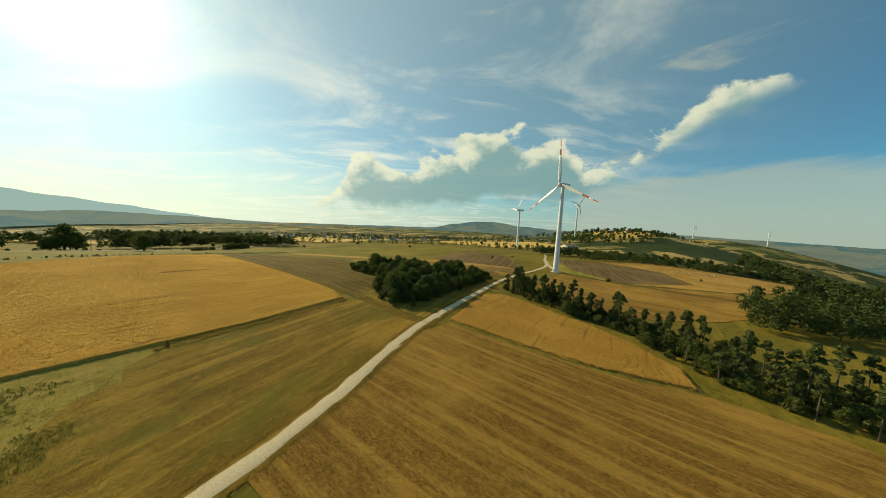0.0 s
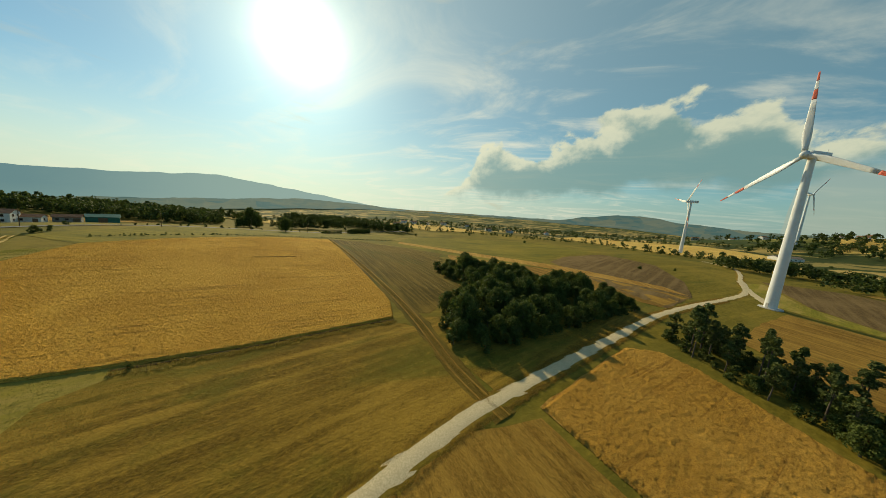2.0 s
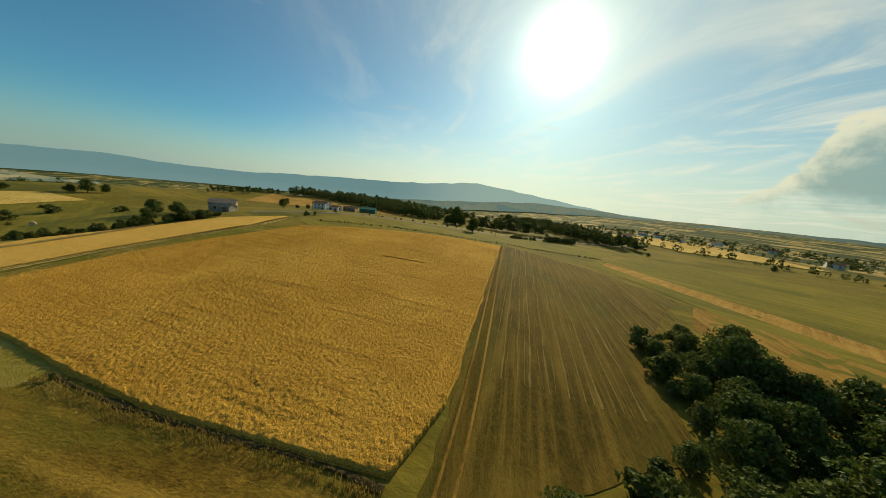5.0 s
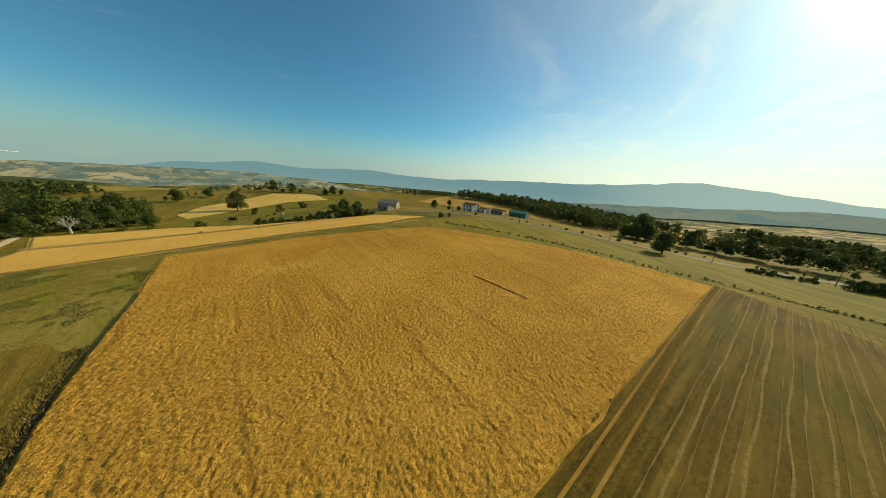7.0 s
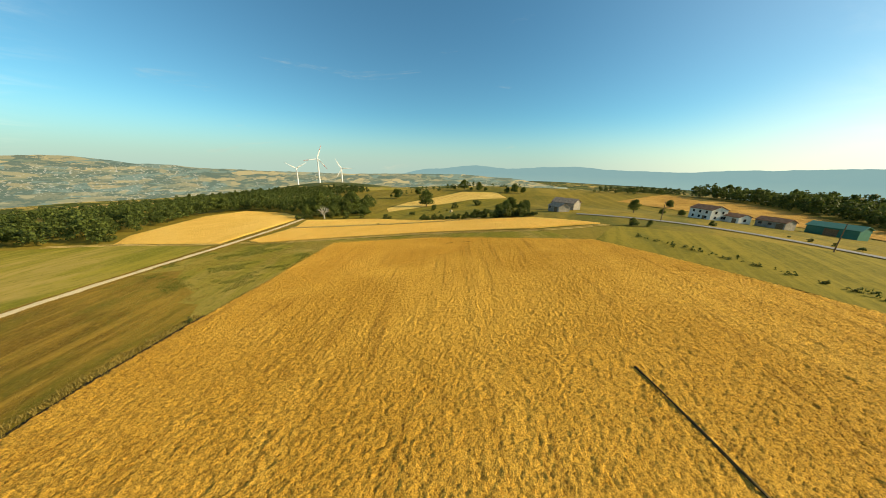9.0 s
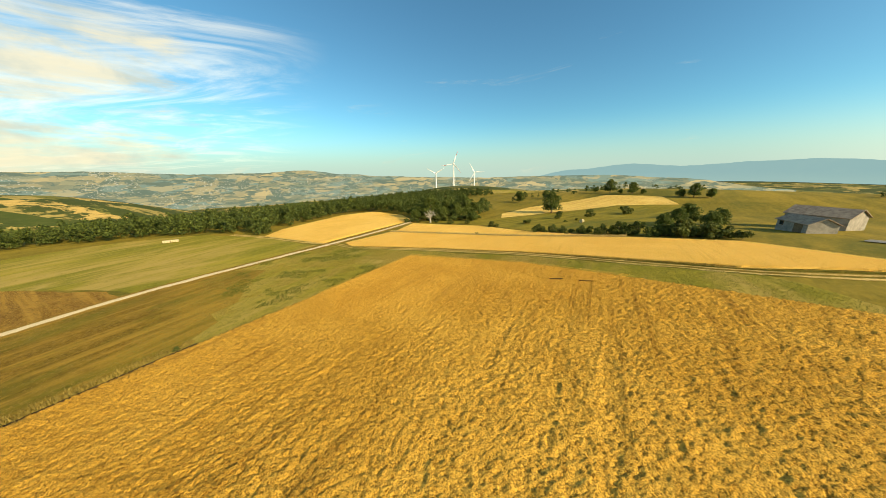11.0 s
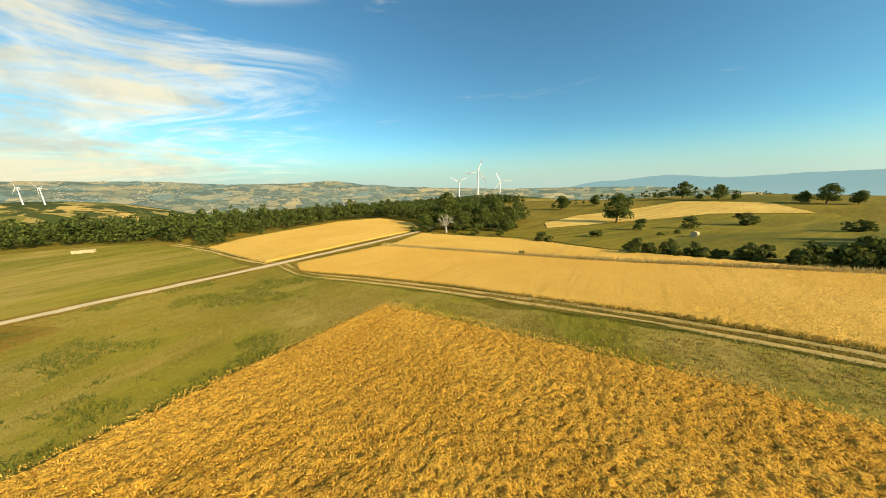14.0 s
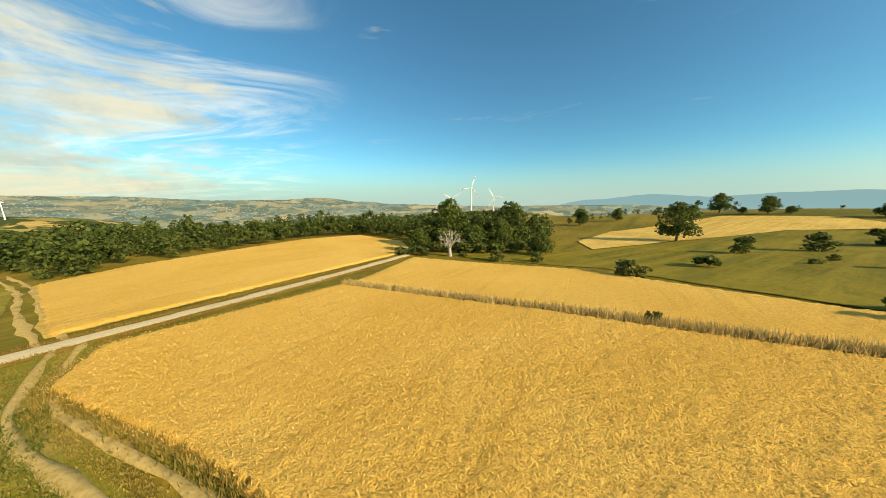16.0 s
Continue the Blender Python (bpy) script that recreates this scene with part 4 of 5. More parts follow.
def branch(a, way, length, r, depth):
    b = Vector(a) + way * length
    cone(vs, fs, a, b, r, r * 0.6, 5)
    if depth:
        for k in range(3 if depth > 1 else 2):
            q = (way + Vector(g.normal(size=3)) * 0.55 + Vector((0, 0, 0.12))).normalized()
            branch(Vector(a).lerp(b, 1.0 if k else 0.7), q, length * g.uniform(0.6, 0.85), r * 0.58, depth - 1)


child(new("trunk", mesh_of("trunk", vs, fs, bleached, True)), dead)
for k in range(6):
    vs, fs = [], []
    a = k * 1.05 + 0.3
    branch((0.15, 0, 1.7 + 0.1 * k), Vector((math.cos(a), math.sin(a), 1.5)).normalized(), 1.9, 0.2, 3)
    child(new("limb", mesh_of("limb", vs, fs, bleached, True)), dead)


# ---- wind turbines ----
def tube(bm, a, b, ra, rb, sides=24, cap=True):
    a, b = Vector(a), Vector(b)
    m = Matrix.Translation((a + b) / 2) @ (b - a).to_track_quat("Z", "Y").to_matrix().to_4x4()
    bmesh.ops.create_cone(bm, cap_ends=cap, segments=sides, radius1=ra, radius2=rb, depth=(b - a).length, matrix=m)


def box(bm, x0, x1, y0, y1, z0, z1, bevel=0.0):
    m = Matrix.Translation(((x0 + x1) / 2, (y0 + y1) / 2, (z0 + z1) / 2)) @ Matrix.Diagonal((x1 - x0, y1 - y0, z1 - z0, 1))
    r = bmesh.ops.create_cube(bm, size=1, matrix=m)
    if bevel:
        es = {e for v in r["verts"] for e in v.link_edges}
        bmesh.ops.bevel(bm, geom=list(es), offset=bevel, segments=2, affect="EDGES", profile=0.5)


def turbine_tower(e, hub):
    bm = bmesh.new()
    for k in range(4):
        z0, z1 = hub * k / 4 - (0.5 if k == 0 else 0), hub * (k + 1) / 4 - 1.4 * (k == 3)
        r0, r1 = 2.1 - 0.95 * k / 4, 2.1 - 0.95 * (k + 1) / 4
        tube(bm, (0, 0, z0), (0, 0, z1), r0, r1, 32, k in (0, 3))
        tube(bm, (0, 0, z1 - 0.12), (0, 0, z1 + 0.12), r1 + 0.05, r1 + 0.05, 32)
    t = part("tower", bm, white_paint, e, smooth=False)
    bm = bmesh.new()
    box(bm, -0.5, 0.5, -2.2, -1.95, 0.3, 2.4, 0.05)
    part("tower_door", bm, concrete, t)
    bm = bmesh.new()
    tube(bm, (0, 0, -0.5), (0, 0, 0.25), 4.2, 4.0, 28)
    part("foundation", bm, concrete, e, "pale concrete foundation ring")
    bm = bmesh.new()
    box(bm, -1.6, 1.6, -2.6, 7.2, hub - 1.5, hub + 1.7, 0.55)
    nac = part("nacelle", bm, white_paint, e)
    bm = bmesh.new()
    tube(bm, (0.4, 6.2, hub + 1.6), (0.4, 6.2, hub + 3.2), 0.08, 0.05, 8)
    part("mast", bm, white_paint, nac)
    bm = bmesh.new()
    bmesh.ops.create_uvsphere(bm, u_segments=20, v_segments=12, radius=1.55, matrix=Matrix.Translation((0, -3.7, hub)) @ Matrix.Diagonal((1, 1.3, 1, 1)))
    return part("hub", bm, white_paint, e, smooth=True)


def blade_piece(radius, f0, f1):
    """A stretch of a turbine blade between two fractions of its length, pointing up, with twist and taper."""
    bm = bmesh.new()
    rows = []
    for i in range(9):
        f = f0 + (f1 - f0) * i / 8
        z = 1.2 + (radius - 1.2) * f
        chord = 1.7 if f < 0.04 else (1.7 + (2.8 - 1.7) * min(1, (f - 0.04) / 0.16) if f < 0.2 else 2.8 - 2.2 * (f - 0.2) / 0.8)
        thick = chord * (0.9 if f < 0.04 else max(0.14, 0.5 - f * 1.4))
        tw = radians(16 * (1 - f))
        ring = []
        for k in range(12):
            a = 2 * math.pi * k / 12
            px = chord * (0.5 * math.cos(a) - 0.15)
            py = thick * 0.5 * math.sin(a) * (1 - 0.45 * math.cos(a)) * 0.9
            ring.append(bm.verts.new((px * math.cos(tw) - py * math.sin(tw), px * math.sin(tw) + py * math.cos(tw), z)))
        rows.append(ring)
    for a, b in zip(rows, rows[1:]):
        for k in range(12):
            bm.faces.new((a[k], a[(k + 1) % 12], b[(k + 1) % 12], b[k]))
    bm.faces.new(rows[-1])
    bm.faces.new(rows[0][::-1])
    return bm


def turbine(x, y, z, hub, radius, yaw, spin, label, banded=True):
    """The rotor faces the thing's -y; yaw turns it."""
    e = thing("wind_turbine", x, y, z, yaw, label, "wind turbine", "wind turbines")
    h = turbine_tower(e, hub)
    for k in range(3):
        turn = Matrix.Translation((0, -3.9, hub)) @ Matrix.Rotation(radians(spin + 120 * k), 4, "Y")
        cuts = ((0.0, 0.66, white_paint), (0.66, 0.78, red_paint), (0.78, 0.89, white_paint), (0.89, 1.0, red_paint)) if banded else ((0.0, 1.0, white_paint),)
        root = None
        for i, (f0, f1, mt) in enumerate(cuts):
            bm = blade_piece(radius, f0, f1)
            if root is None:
                root = part("blade", bm, mt, e, smooth=True)
                root.matrix_basis = turn
            else:
                part("blade_band", bm, mt, root, "red painted blade band" if mt is red_paint else "", True)
    return e


turbine(90, 207, zat(90, 207), 67, 33, -58, -4, "tall white wind turbine with red blade bands by the road")
turbine(137, 486, zat(137, 486), 67, 33, -82, 40, "tall white wind turbine on the plateau")
turbine(330, 665, zat(330, 665), 82, 33, 30, 40, "white wind turbine beyond the tree lines")
turbine(1129, 1203, zat(1129, 1203), 67, 38, 30, 10, "small far white wind turbine on the hill", False)
turbine(1509, 1235, zat(1509, 1235), 67, 38, 30, 70, "small far white wind turbine above the valley", False)
turbine(-149, -620, zat(-149, -620), 60, 30, 170, 20, "white wind turbine behind the woods")
turbine(-106, -690, zat(-106, -690), 60, 28, 170, 60, "white wind turbine behind the woods", False)
turbine(-214, -690, zat(-214, -690), 60, 28, 170, 90, "white wind turbine behind the woods", False)
turbine(1535, -927, zat(1535, -927), 62, 34, 120, 15, "far white wind turbine in the valley", False)
turbine(1500, -960, zat(1500, -960), 62, 34, 120, 50, "far white wind turbine in the valley", False)


# ---- farm ----
def house(name, x, y, turn, lx, ly, wall_h, roof_h, wall_mat, roof_mat, label, category, windows=(), doors=(), eave=0.4, base=-0.6):
    e = thing(name, x, y, zat(x, y) + 0.0, turn, label, category)
    bm = bmesh.new()
    box(bm, -lx / 2, lx / 2, -ly / 2, ly / 2, base - 1.5, wall_h)
    for sx in (-1, 1):
        vs = [bm.verts.new(p) for p in ((sx * lx / 2, -ly / 2, wall_h), (sx * lx / 2, ly / 2, wall_h), (sx * lx / 2, 0, wall_h + roof_h))]
        ws = [bm.verts.new((p.co.x - sx * 0.25, p.co.y, p.co.z)) for p in vs]
        bm.faces.new(vs)
        bm.faces.new(ws[::-1])
        for a, b in ((0, 1), (1, 2), (2, 0)):
            bm.faces.new((vs[b], vs[a], ws[a], ws[b]))
    part("wall", bm, wall_mat, e)
    slope = math.hypot(ly / 2, roof_h)
    for s in (-1, 1):
        bm = bmesh.new()
        box(bm, -lx / 2 - eave, lx / 2 + eave, 0, slope + eave, 0, 0.18, 0.03)
        r = part("roof", bm, roof_mat, e)
        r.matrix_basis = pose(0, 0, wall_h + roof_h, 0, 0, 180 * (s < 0)) @ pose(0, 0, 0, -math.degrees(math.atan2(roof_h, ly / 2)))
    for side, px, pz, ww, hh in windows:
        win = new("window")
        win.parent = e
        win.matrix_basis = pose(px, side * (ly / 2 + 0.01), pz, 0, 0, 0 if side < 0 else 180) if abs(side) == 1 else pose(side / 2 * (lx / 2 + 0.01), px, pz, 0, 0, 90 if side > 0 else -90)
        bm = bmesh.new()
        for q in ((-ww / 2 - .1, -ww / 2, 0, hh), (ww / 2, ww / 2 + .1, 0, hh), (-ww / 2 - .1, ww / 2 + .1, -.1, 0), (-ww / 2 - .1, ww / 2 + .1, hh, hh + .1)):
            box(bm, q[0], q[1], -0.06, 0.02, q[2], q[3])
        part("window_frame", bm, brown_wood, win)
        bm = bmesh.new()
        box(bm, -ww / 2, ww / 2, -0.03, 0.0, 0, hh)
        part("pane", bm, dark_glass, win)
    for side, px, ww, hh in doors:
        bm = bmesh.new()
        box(bm, px - ww / 2, px + ww / 2, -0.06, 0.02, -0.5, hh, 0.02)
        dr = part("door", bm, brown_wood, e)
        dr.matrix_basis = pose(0, side * (ly / 2 + 0.02), 0, 0, 0, 0 if side < 0 else 180)
    return e


win2 = [(s, px, pz, 0.8, 1.0) for s in (-1, 1) for px in (-3, 0, 3) for pz in (0.9, 3.1)] + [(2, py, pz, 0.8, 1.0) for py in (-1.6, 1.6) for pz in (0.9, 3.1)] + [(-2, py, 3.1, 0.8, 1.0) for py in (-1.6, 1.6)]
house("farmhouse", -233, 58, 62, 10.2, 7.6, 4.7, 1.6, plaster, clay, "white two-storey farmhouse with brown tiled roof", "farmhouse", win2, ((-1, 2, 1.0, 2.0),))
house("farm_annex", -234, 67, 62, 7.4, 5.6, 2.8, 1.1, plaster, clay, "low white annex with red-brown roof", "annex", [(-1, -2, 1, 1, 1), (2, 0, 1, 1, 1)], ((-1, 2, 1.6, 2.1),))
house("farm_shed", -236, 78, 70, 9, 5.6, 2.9, 1.2, stone_wall, clay, "long grey farm shed with red-brown roof", "shed", [(s, px, 1.4, 1.0, .8) for s in (-1, 1) for px in (-3, 0)], ((-1, 3, 2.2, 2.3),))
house("green_barn", -246, 92, 75, 12.5, 8, 3.5, 1.4, green_sheet, green_sheet, "large dark green sheet metal barn", "barn", (), ((-1, 0, 3.4, 3.0),))
house("stone_shed", -184, 16, 70, 9, 5.8, 2.6, 1.5, stone_wall, clay_old, "old grey stone shed with weathered roof", "shed", [(s, px, 1.3, 1.0, 1.0) for s in (-1, 1) for px in (-3,)], ((-1, 2, 2.4, 2.4), (1, 2, 2.4, 2.4)))
house("stone_barn", -198, 10, 100, 12, 8, 4.0, 2.0, stone_wall, clay_old, "old stone barn with sagging weathered roof", "barn", [(1, 2, 1.5, 1, 1)], ((1, -2, 2.4, 2.4),))
house("village_house", 250, 520, 20, 30, 12, 3.5, 2.0, plaster, clay_old, "long low white farm building among trees", "farm building", [(-1, px, 1.2, 1.2, 1.0) for px in (-10, -5, 0, 5, 10)])
g = np.random.default_rng(21)
for k in range(9):
    a, rr = g.uniform(22, 40), g.uniform(800, 1050)
    x, y = -60 + rr * math.sin(radians(a)), 50 + rr * math.cos(radians(a))
    house("village_house", x, y, float(g.uniform(0, 180)), float(g.uniform(9, 15)), 8.5, float(g.uniform(4, 7)), 2.0, plaster, clay, "small white village house on the far hill", "house", [(s, px, 1.5, 1.2, 1.3) for s in (-1, 1) for px in (-2.5, 2.5)])
for k in range(10):
    a, rr = g.uniform(-30, 6), g.uniform(420, 700)
    x, y = -60 + rr * math.sin(radians(a)), 50 + rr * math.cos(radians(a))
    house("plateau_house", x, y, float(g.uniform(0, 180)), float(g.uniform(9, 14)), 8, 4.5, 1.8, plaster, clay, "small pale farmhouse among plateau trees", "house", [(s, px, 1.5, 1.2, 1.3) for s in (-1, 1) for px in (-2.5, 2.5)])

# utility poles along the lane
for k, (x, y) in enumerate(((-182, 96), (-182, 138), (-181, 178), (-184, 220), (-186, 58))):
    e = thing("utility_pole", x, y, label="leaning grey wooden utility pole beside the lane", category="utility pole", group="lane poles")
    bm = bmesh.new()
    tube(bm, (0, 0, -0.3), (0.25, 0.1, 7.2), 0.14, 0.09, 8)
    part("post", bm, brown_wood, e)
    bm = bmesh.new()
    box(bm, -0.6, 1.0, 0.0, 0.12, 6.7, 6.82)
    part("crossarm", bm, brown_wood, e)

# straw bales
def bale(x, y, turn, label, round_=False):
    e = thing("straw_bale", x, y, zat(x, y) + 0.13, turn, label, "straw bale", "straw bales")
    bm = bmesh.new()
    if round_:
        tube(bm, (-0.7, 0, 0.7), (0.7, 0, 0.7), 0.75, 0.75, 18)
    else:
        box(bm, -1.2, 1.2, -0.5, 0.5, 0, 0.95, 0.08)
    part("straw", bm, hay, e)
    bm = bmesh.new()
    for s in (-0.45, 0.0, 0.45):
        if round_:
            tube(bm, (s - 0.02, 0, 0.7), (s + 0.02, 0, 0.7), 0.765, 0.765, 18)
        else:
            box(bm, s - 0.02, s + 0.02, -0.51, 0.51, -0.005, 0.96)
    part("twine", bm, brown_wood, e)
    return e


for k in range(2):
    bale(24 + k * 2.6, -35.5 + k * 0.9, 20 + 9 * k, "pale straw bale at the meadow edge")
for k in range(7):
    bale(236 + k * 4.5, 262 - k * 1.5, 15 * k, "round straw bale on the golden slope", True)
bale(-150, -30, 30, "round straw bale under the bushes", True)


# ---- distance ----
def backdrop(name, dist, profile, foot, bottom, top, mottled, label, haze):
    """A far glowing ridge line all round or over a stretch of bearings, so far off that it stands still, its haze
    painted into the colour. profile: bearing and elevation in degrees.
    """
    verts, faces = [], []
    az0, az1 = profile[0][0], profile[-1][0]
    steps = max(24, int((az1 - az0) * 3))
    for i in range(steps + 1):
        a = az0 + (az1 - az0) * i / steps
        for (a0, e0), (a1, e1) in zip(profile, profile[1:]):
            if a0 <= a <= a1:
                t = (a - a0) / (a1 - a0)
                t = t * t * (3 - 2 * t)
                el = e0 + (e1 - e0) * t
                break
        el += 0.10 * noise.noise((a * 0.5, dist * 0.01, 1.0)) + 0.06 * noise.noise((a * 1.7, dist * 0.01, 2.0))
        x, y = -45 + dist * math.sin(radians(a)), 70 + dist * math.cos(radians(a))
        for k in range(5):
            verts.append((x, y, 22 + dist * math.tan(radians(foot + (el - foot) * k / 4))))
        if i:
            for k in range(4):
                q = (i - 1) * 5 + k
                faces.append((q, q + 1, q + 6, q + 5))
    m = bpy.data.materials.new(name)
    m.use_nodes = True
    n = Nodes(m.node_tree)
    pos = n.add("ShaderNodeTexCoord").outputs["Object"]
    s = n.add("ShaderNodeSeparateXYZ")
    n.link(pos, s.inputs[0])
    # glow colour shifts with height to paint haze onto the far slopes
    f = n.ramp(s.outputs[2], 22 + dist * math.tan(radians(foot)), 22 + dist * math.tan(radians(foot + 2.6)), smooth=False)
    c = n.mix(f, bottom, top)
    if mottled:
        warp = n.add("ShaderNodeTexNoise")
        n.put(warp.inputs["Vector"], pos)
        warp.inputs["Scale"].default_value, warp.inputs["Detail"].default_value = 0.006, 5
        bent = n.mapping(n.vmath("ADD", pos, n.vmath("MULTIPLY", warp.outputs["Color"], (150, 150, 45))), scale=(1, 1, 5.0))
        for size, strength in ((0.0042, 1.0), (0.010, 0.6)):
            cell = n.add("ShaderNodeTexVoronoi")
            n.put(cell.inputs["Vector"], bent)
            cell.inputs["Scale"].default_value = size
            pick = n.add("ShaderNodeSeparateColor")
            n.link(cell.outputs["Color"], pick.inputs[0])
            v = pick.outputs[0]
            for lo, tone in ((0.42, (0.66, 0.48, 0.21)), (0.60, (0.13, 0.18, 0.12)), (0.72, (0.50, 0.38, 0.18)), (0.82, (0.05, 0.085, 0.065))):
                c = n.mix(n.math("MULTIPLY", n.ramp(v, lo, lo + 0.01), mottled * strength), c, tone)
        v2 = n.noise(n.mapping(pos, scale=(1, 1, 4)), 0.008, 7, 0.72, 0.4)
        c = n.mix(n.math("MULTIPLY", n.ramp(v2, 0.50, 0.55), mottled), c, (0.05, 0.085, 0.07))
        dots = n.noise(n.mapping(pos, scale=(1, 1, 1.5)), 0.085, 2, 0.5)
        place = n.ramp(n.noise(pos, 0.003, 2, 0.5), 0.48, 0.58)
        c = n.mix(n.math("MULTIPLY", n.math("MULTIPLY", n.ramp(dots, 0.60, 0.64), place), mottled), c, (0.62, 0.58, 0.50))
        # painted haze over the patchwork, thicker toward the ridge line
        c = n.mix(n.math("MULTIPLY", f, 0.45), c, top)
    else:
        v = n.noise(n.mapping(pos, scale=(1, 1, 2)), 0.006, 6, 0.65)
        c = n.mix(n.math("MULTIPLY", n.ramp(v, 0.45, 0.7), 0.12), c, bottom)
    # haze painted into the glow colour, paler toward the low sun
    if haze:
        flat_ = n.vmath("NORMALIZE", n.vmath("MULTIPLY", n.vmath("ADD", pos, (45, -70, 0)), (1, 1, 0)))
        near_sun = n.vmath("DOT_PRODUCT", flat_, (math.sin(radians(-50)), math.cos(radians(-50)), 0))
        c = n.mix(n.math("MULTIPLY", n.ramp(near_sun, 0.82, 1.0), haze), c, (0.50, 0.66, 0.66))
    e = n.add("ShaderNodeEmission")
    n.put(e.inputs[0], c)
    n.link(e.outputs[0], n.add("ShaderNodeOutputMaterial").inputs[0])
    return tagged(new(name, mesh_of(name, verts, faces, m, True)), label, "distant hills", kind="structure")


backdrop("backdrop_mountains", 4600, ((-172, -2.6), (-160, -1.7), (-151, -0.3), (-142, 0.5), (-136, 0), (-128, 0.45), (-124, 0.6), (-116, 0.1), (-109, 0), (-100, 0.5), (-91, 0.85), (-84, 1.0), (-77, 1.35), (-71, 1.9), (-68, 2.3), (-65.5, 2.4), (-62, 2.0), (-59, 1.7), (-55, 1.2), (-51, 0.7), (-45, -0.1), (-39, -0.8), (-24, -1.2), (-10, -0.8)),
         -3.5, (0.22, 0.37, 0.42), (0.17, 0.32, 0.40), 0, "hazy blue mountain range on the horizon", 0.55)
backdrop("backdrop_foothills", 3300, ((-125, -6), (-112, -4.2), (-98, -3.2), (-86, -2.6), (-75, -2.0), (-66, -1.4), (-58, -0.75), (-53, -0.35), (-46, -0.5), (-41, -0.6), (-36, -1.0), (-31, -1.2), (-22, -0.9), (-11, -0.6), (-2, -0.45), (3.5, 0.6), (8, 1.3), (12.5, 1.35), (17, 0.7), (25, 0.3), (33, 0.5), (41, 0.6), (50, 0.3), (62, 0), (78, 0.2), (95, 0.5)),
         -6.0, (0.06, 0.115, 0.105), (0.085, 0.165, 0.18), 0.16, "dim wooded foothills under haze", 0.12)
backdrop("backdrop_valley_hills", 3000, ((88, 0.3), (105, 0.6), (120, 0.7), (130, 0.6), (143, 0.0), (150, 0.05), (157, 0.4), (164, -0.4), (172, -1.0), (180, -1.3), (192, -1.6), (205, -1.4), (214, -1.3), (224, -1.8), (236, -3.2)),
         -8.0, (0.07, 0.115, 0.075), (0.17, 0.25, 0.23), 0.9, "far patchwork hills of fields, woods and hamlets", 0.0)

# ---- standing crop ----
def value_noise(x, y, seed=0.0):
    """Smooth noise from 0 to 1 on a unit lattice."""
    def at(i, j):
        v = np.sin(i * 127.1 + j * 311.7 + seed * 74.7) * 43758.5453
        return v - np.floor(v)
    i, j = np.floor(x), np.floor(y)
    u, v = x - i, y - j
    u, v = u * u * (3 - 2 * u), v * v * (3 - 2 * v)
    return (at(i, j) * (1 - u) + at(i + 1, j) * u) * (1 - v) + (at(i, j + 1) * (1 - u) + at(i + 1, j + 1) * u) * v


def blades(name, spots_, tall, wide, count, material, label, category, seed, lean=0.25, lift=0.0, blade=0.05, ears=False):
    """Tufts of upright blades or ears, far too many to count."""
    g = np.random.default_rng(seed)
    p = np.repeat(np.asarray(spots_, float), count, 0)
    p = p + g.normal(size=p.shape) * wide
    n = len(p)
    z = height(p[:, 0], p[:, 1]) + lift
    a = g.uniform(0, np.pi, n)
    u = np.stack([np.cos(a), np.sin(a), np.zeros(n)], 1) * (blade * g.uniform(0.5, 1.1, n))[:, None]
    foot = np.stack([p[:, 0], p[:, 1], z], 1)
    tip = foot + np.stack([g.normal(size=n) * lean * tall, g.normal(size=n) * lean * tall, tall * g.uniform(0.6, 1.15, n)], 1)
    if ears:
        mid = foot + (tip - foot) * 0.55
        V = np.stack([foot, mid + u, tip, mid - u], 1).reshape(-1, 3)
    else:
        V = np.stack([foot - u, foot + u, tip], 1).reshape(-1, 3)
    k = 4 if ears else 3
    F = np.arange(n * k).reshape(-1, k)
    me = bpy.data.meshes.new(name)
    me.vertices.add(len(V))
    me.vertices.foreach_set("co", V.astype(np.float32).ravel())
    me.loops.add(F.size)
    me.loops.foreach_set("vertex_index", F.astype(np.int32).ravel())
    me.polygons.add(n)
    me.polygons.foreach_set("loop_start", np.arange(0, F.size, k, dtype=np.int32))
    me.polygons.foreach_set("loop_total", np.full(n, k, np.int32))
    me.materials.append(material)
    me.update()
    return tagged(new(name, me), label, category, kind="stuff")


def sown(poly, gap, row_az, seed, bare=0.66, stride=1.1):
    """Places along sown rows within a field."""
    g = np.random.default_rng(seed)
    a = radians(row_az)
    c, s = math.cos(a), math.sin(a)
    P = np.array(poly)
    q = np.stack([P[:, 0] * c - P[:, 1] * s, P[:, 0] * s + P[:, 1] * c], 1)
    lo, hi = q.min(0), q.max(0)
    X, Y = np.meshgrid(np.arange(lo[0], hi[0], gap), np.arange(lo[1], hi[1], gap * stride))
    X = X.ravel() + g.normal(size=X.size) * gap * 0.22
    Y = Y.ravel() + g.normal(size=Y.size) * gap * 0.4
    x, y = X * c + Y * s, -X * s + Y * c
    hit = np.zeros(len(x), bool)
    for (ax, ay), (bx, by) in zip(poly, poly[1:] + poly[:1]):
        if ay != by:
            hit ^= ((ay > y) != (by > y)) & (x < (bx - ax) * (y - ay) / (by - ay) + ax)
    # thin and lodged places, drawn out along the rows
    thin_ = 0.6 * value_noise(X * 0.9, Y * 0.07, seed) + 0.4 * value_noise(X * 0.16, Y * 0.1, seed + 3.0)
    hit &= (thin_ < bare) | (g.uniform(size=len(x)) < 0.25)
    return np.stack([x[hit], y[hit]], 1)


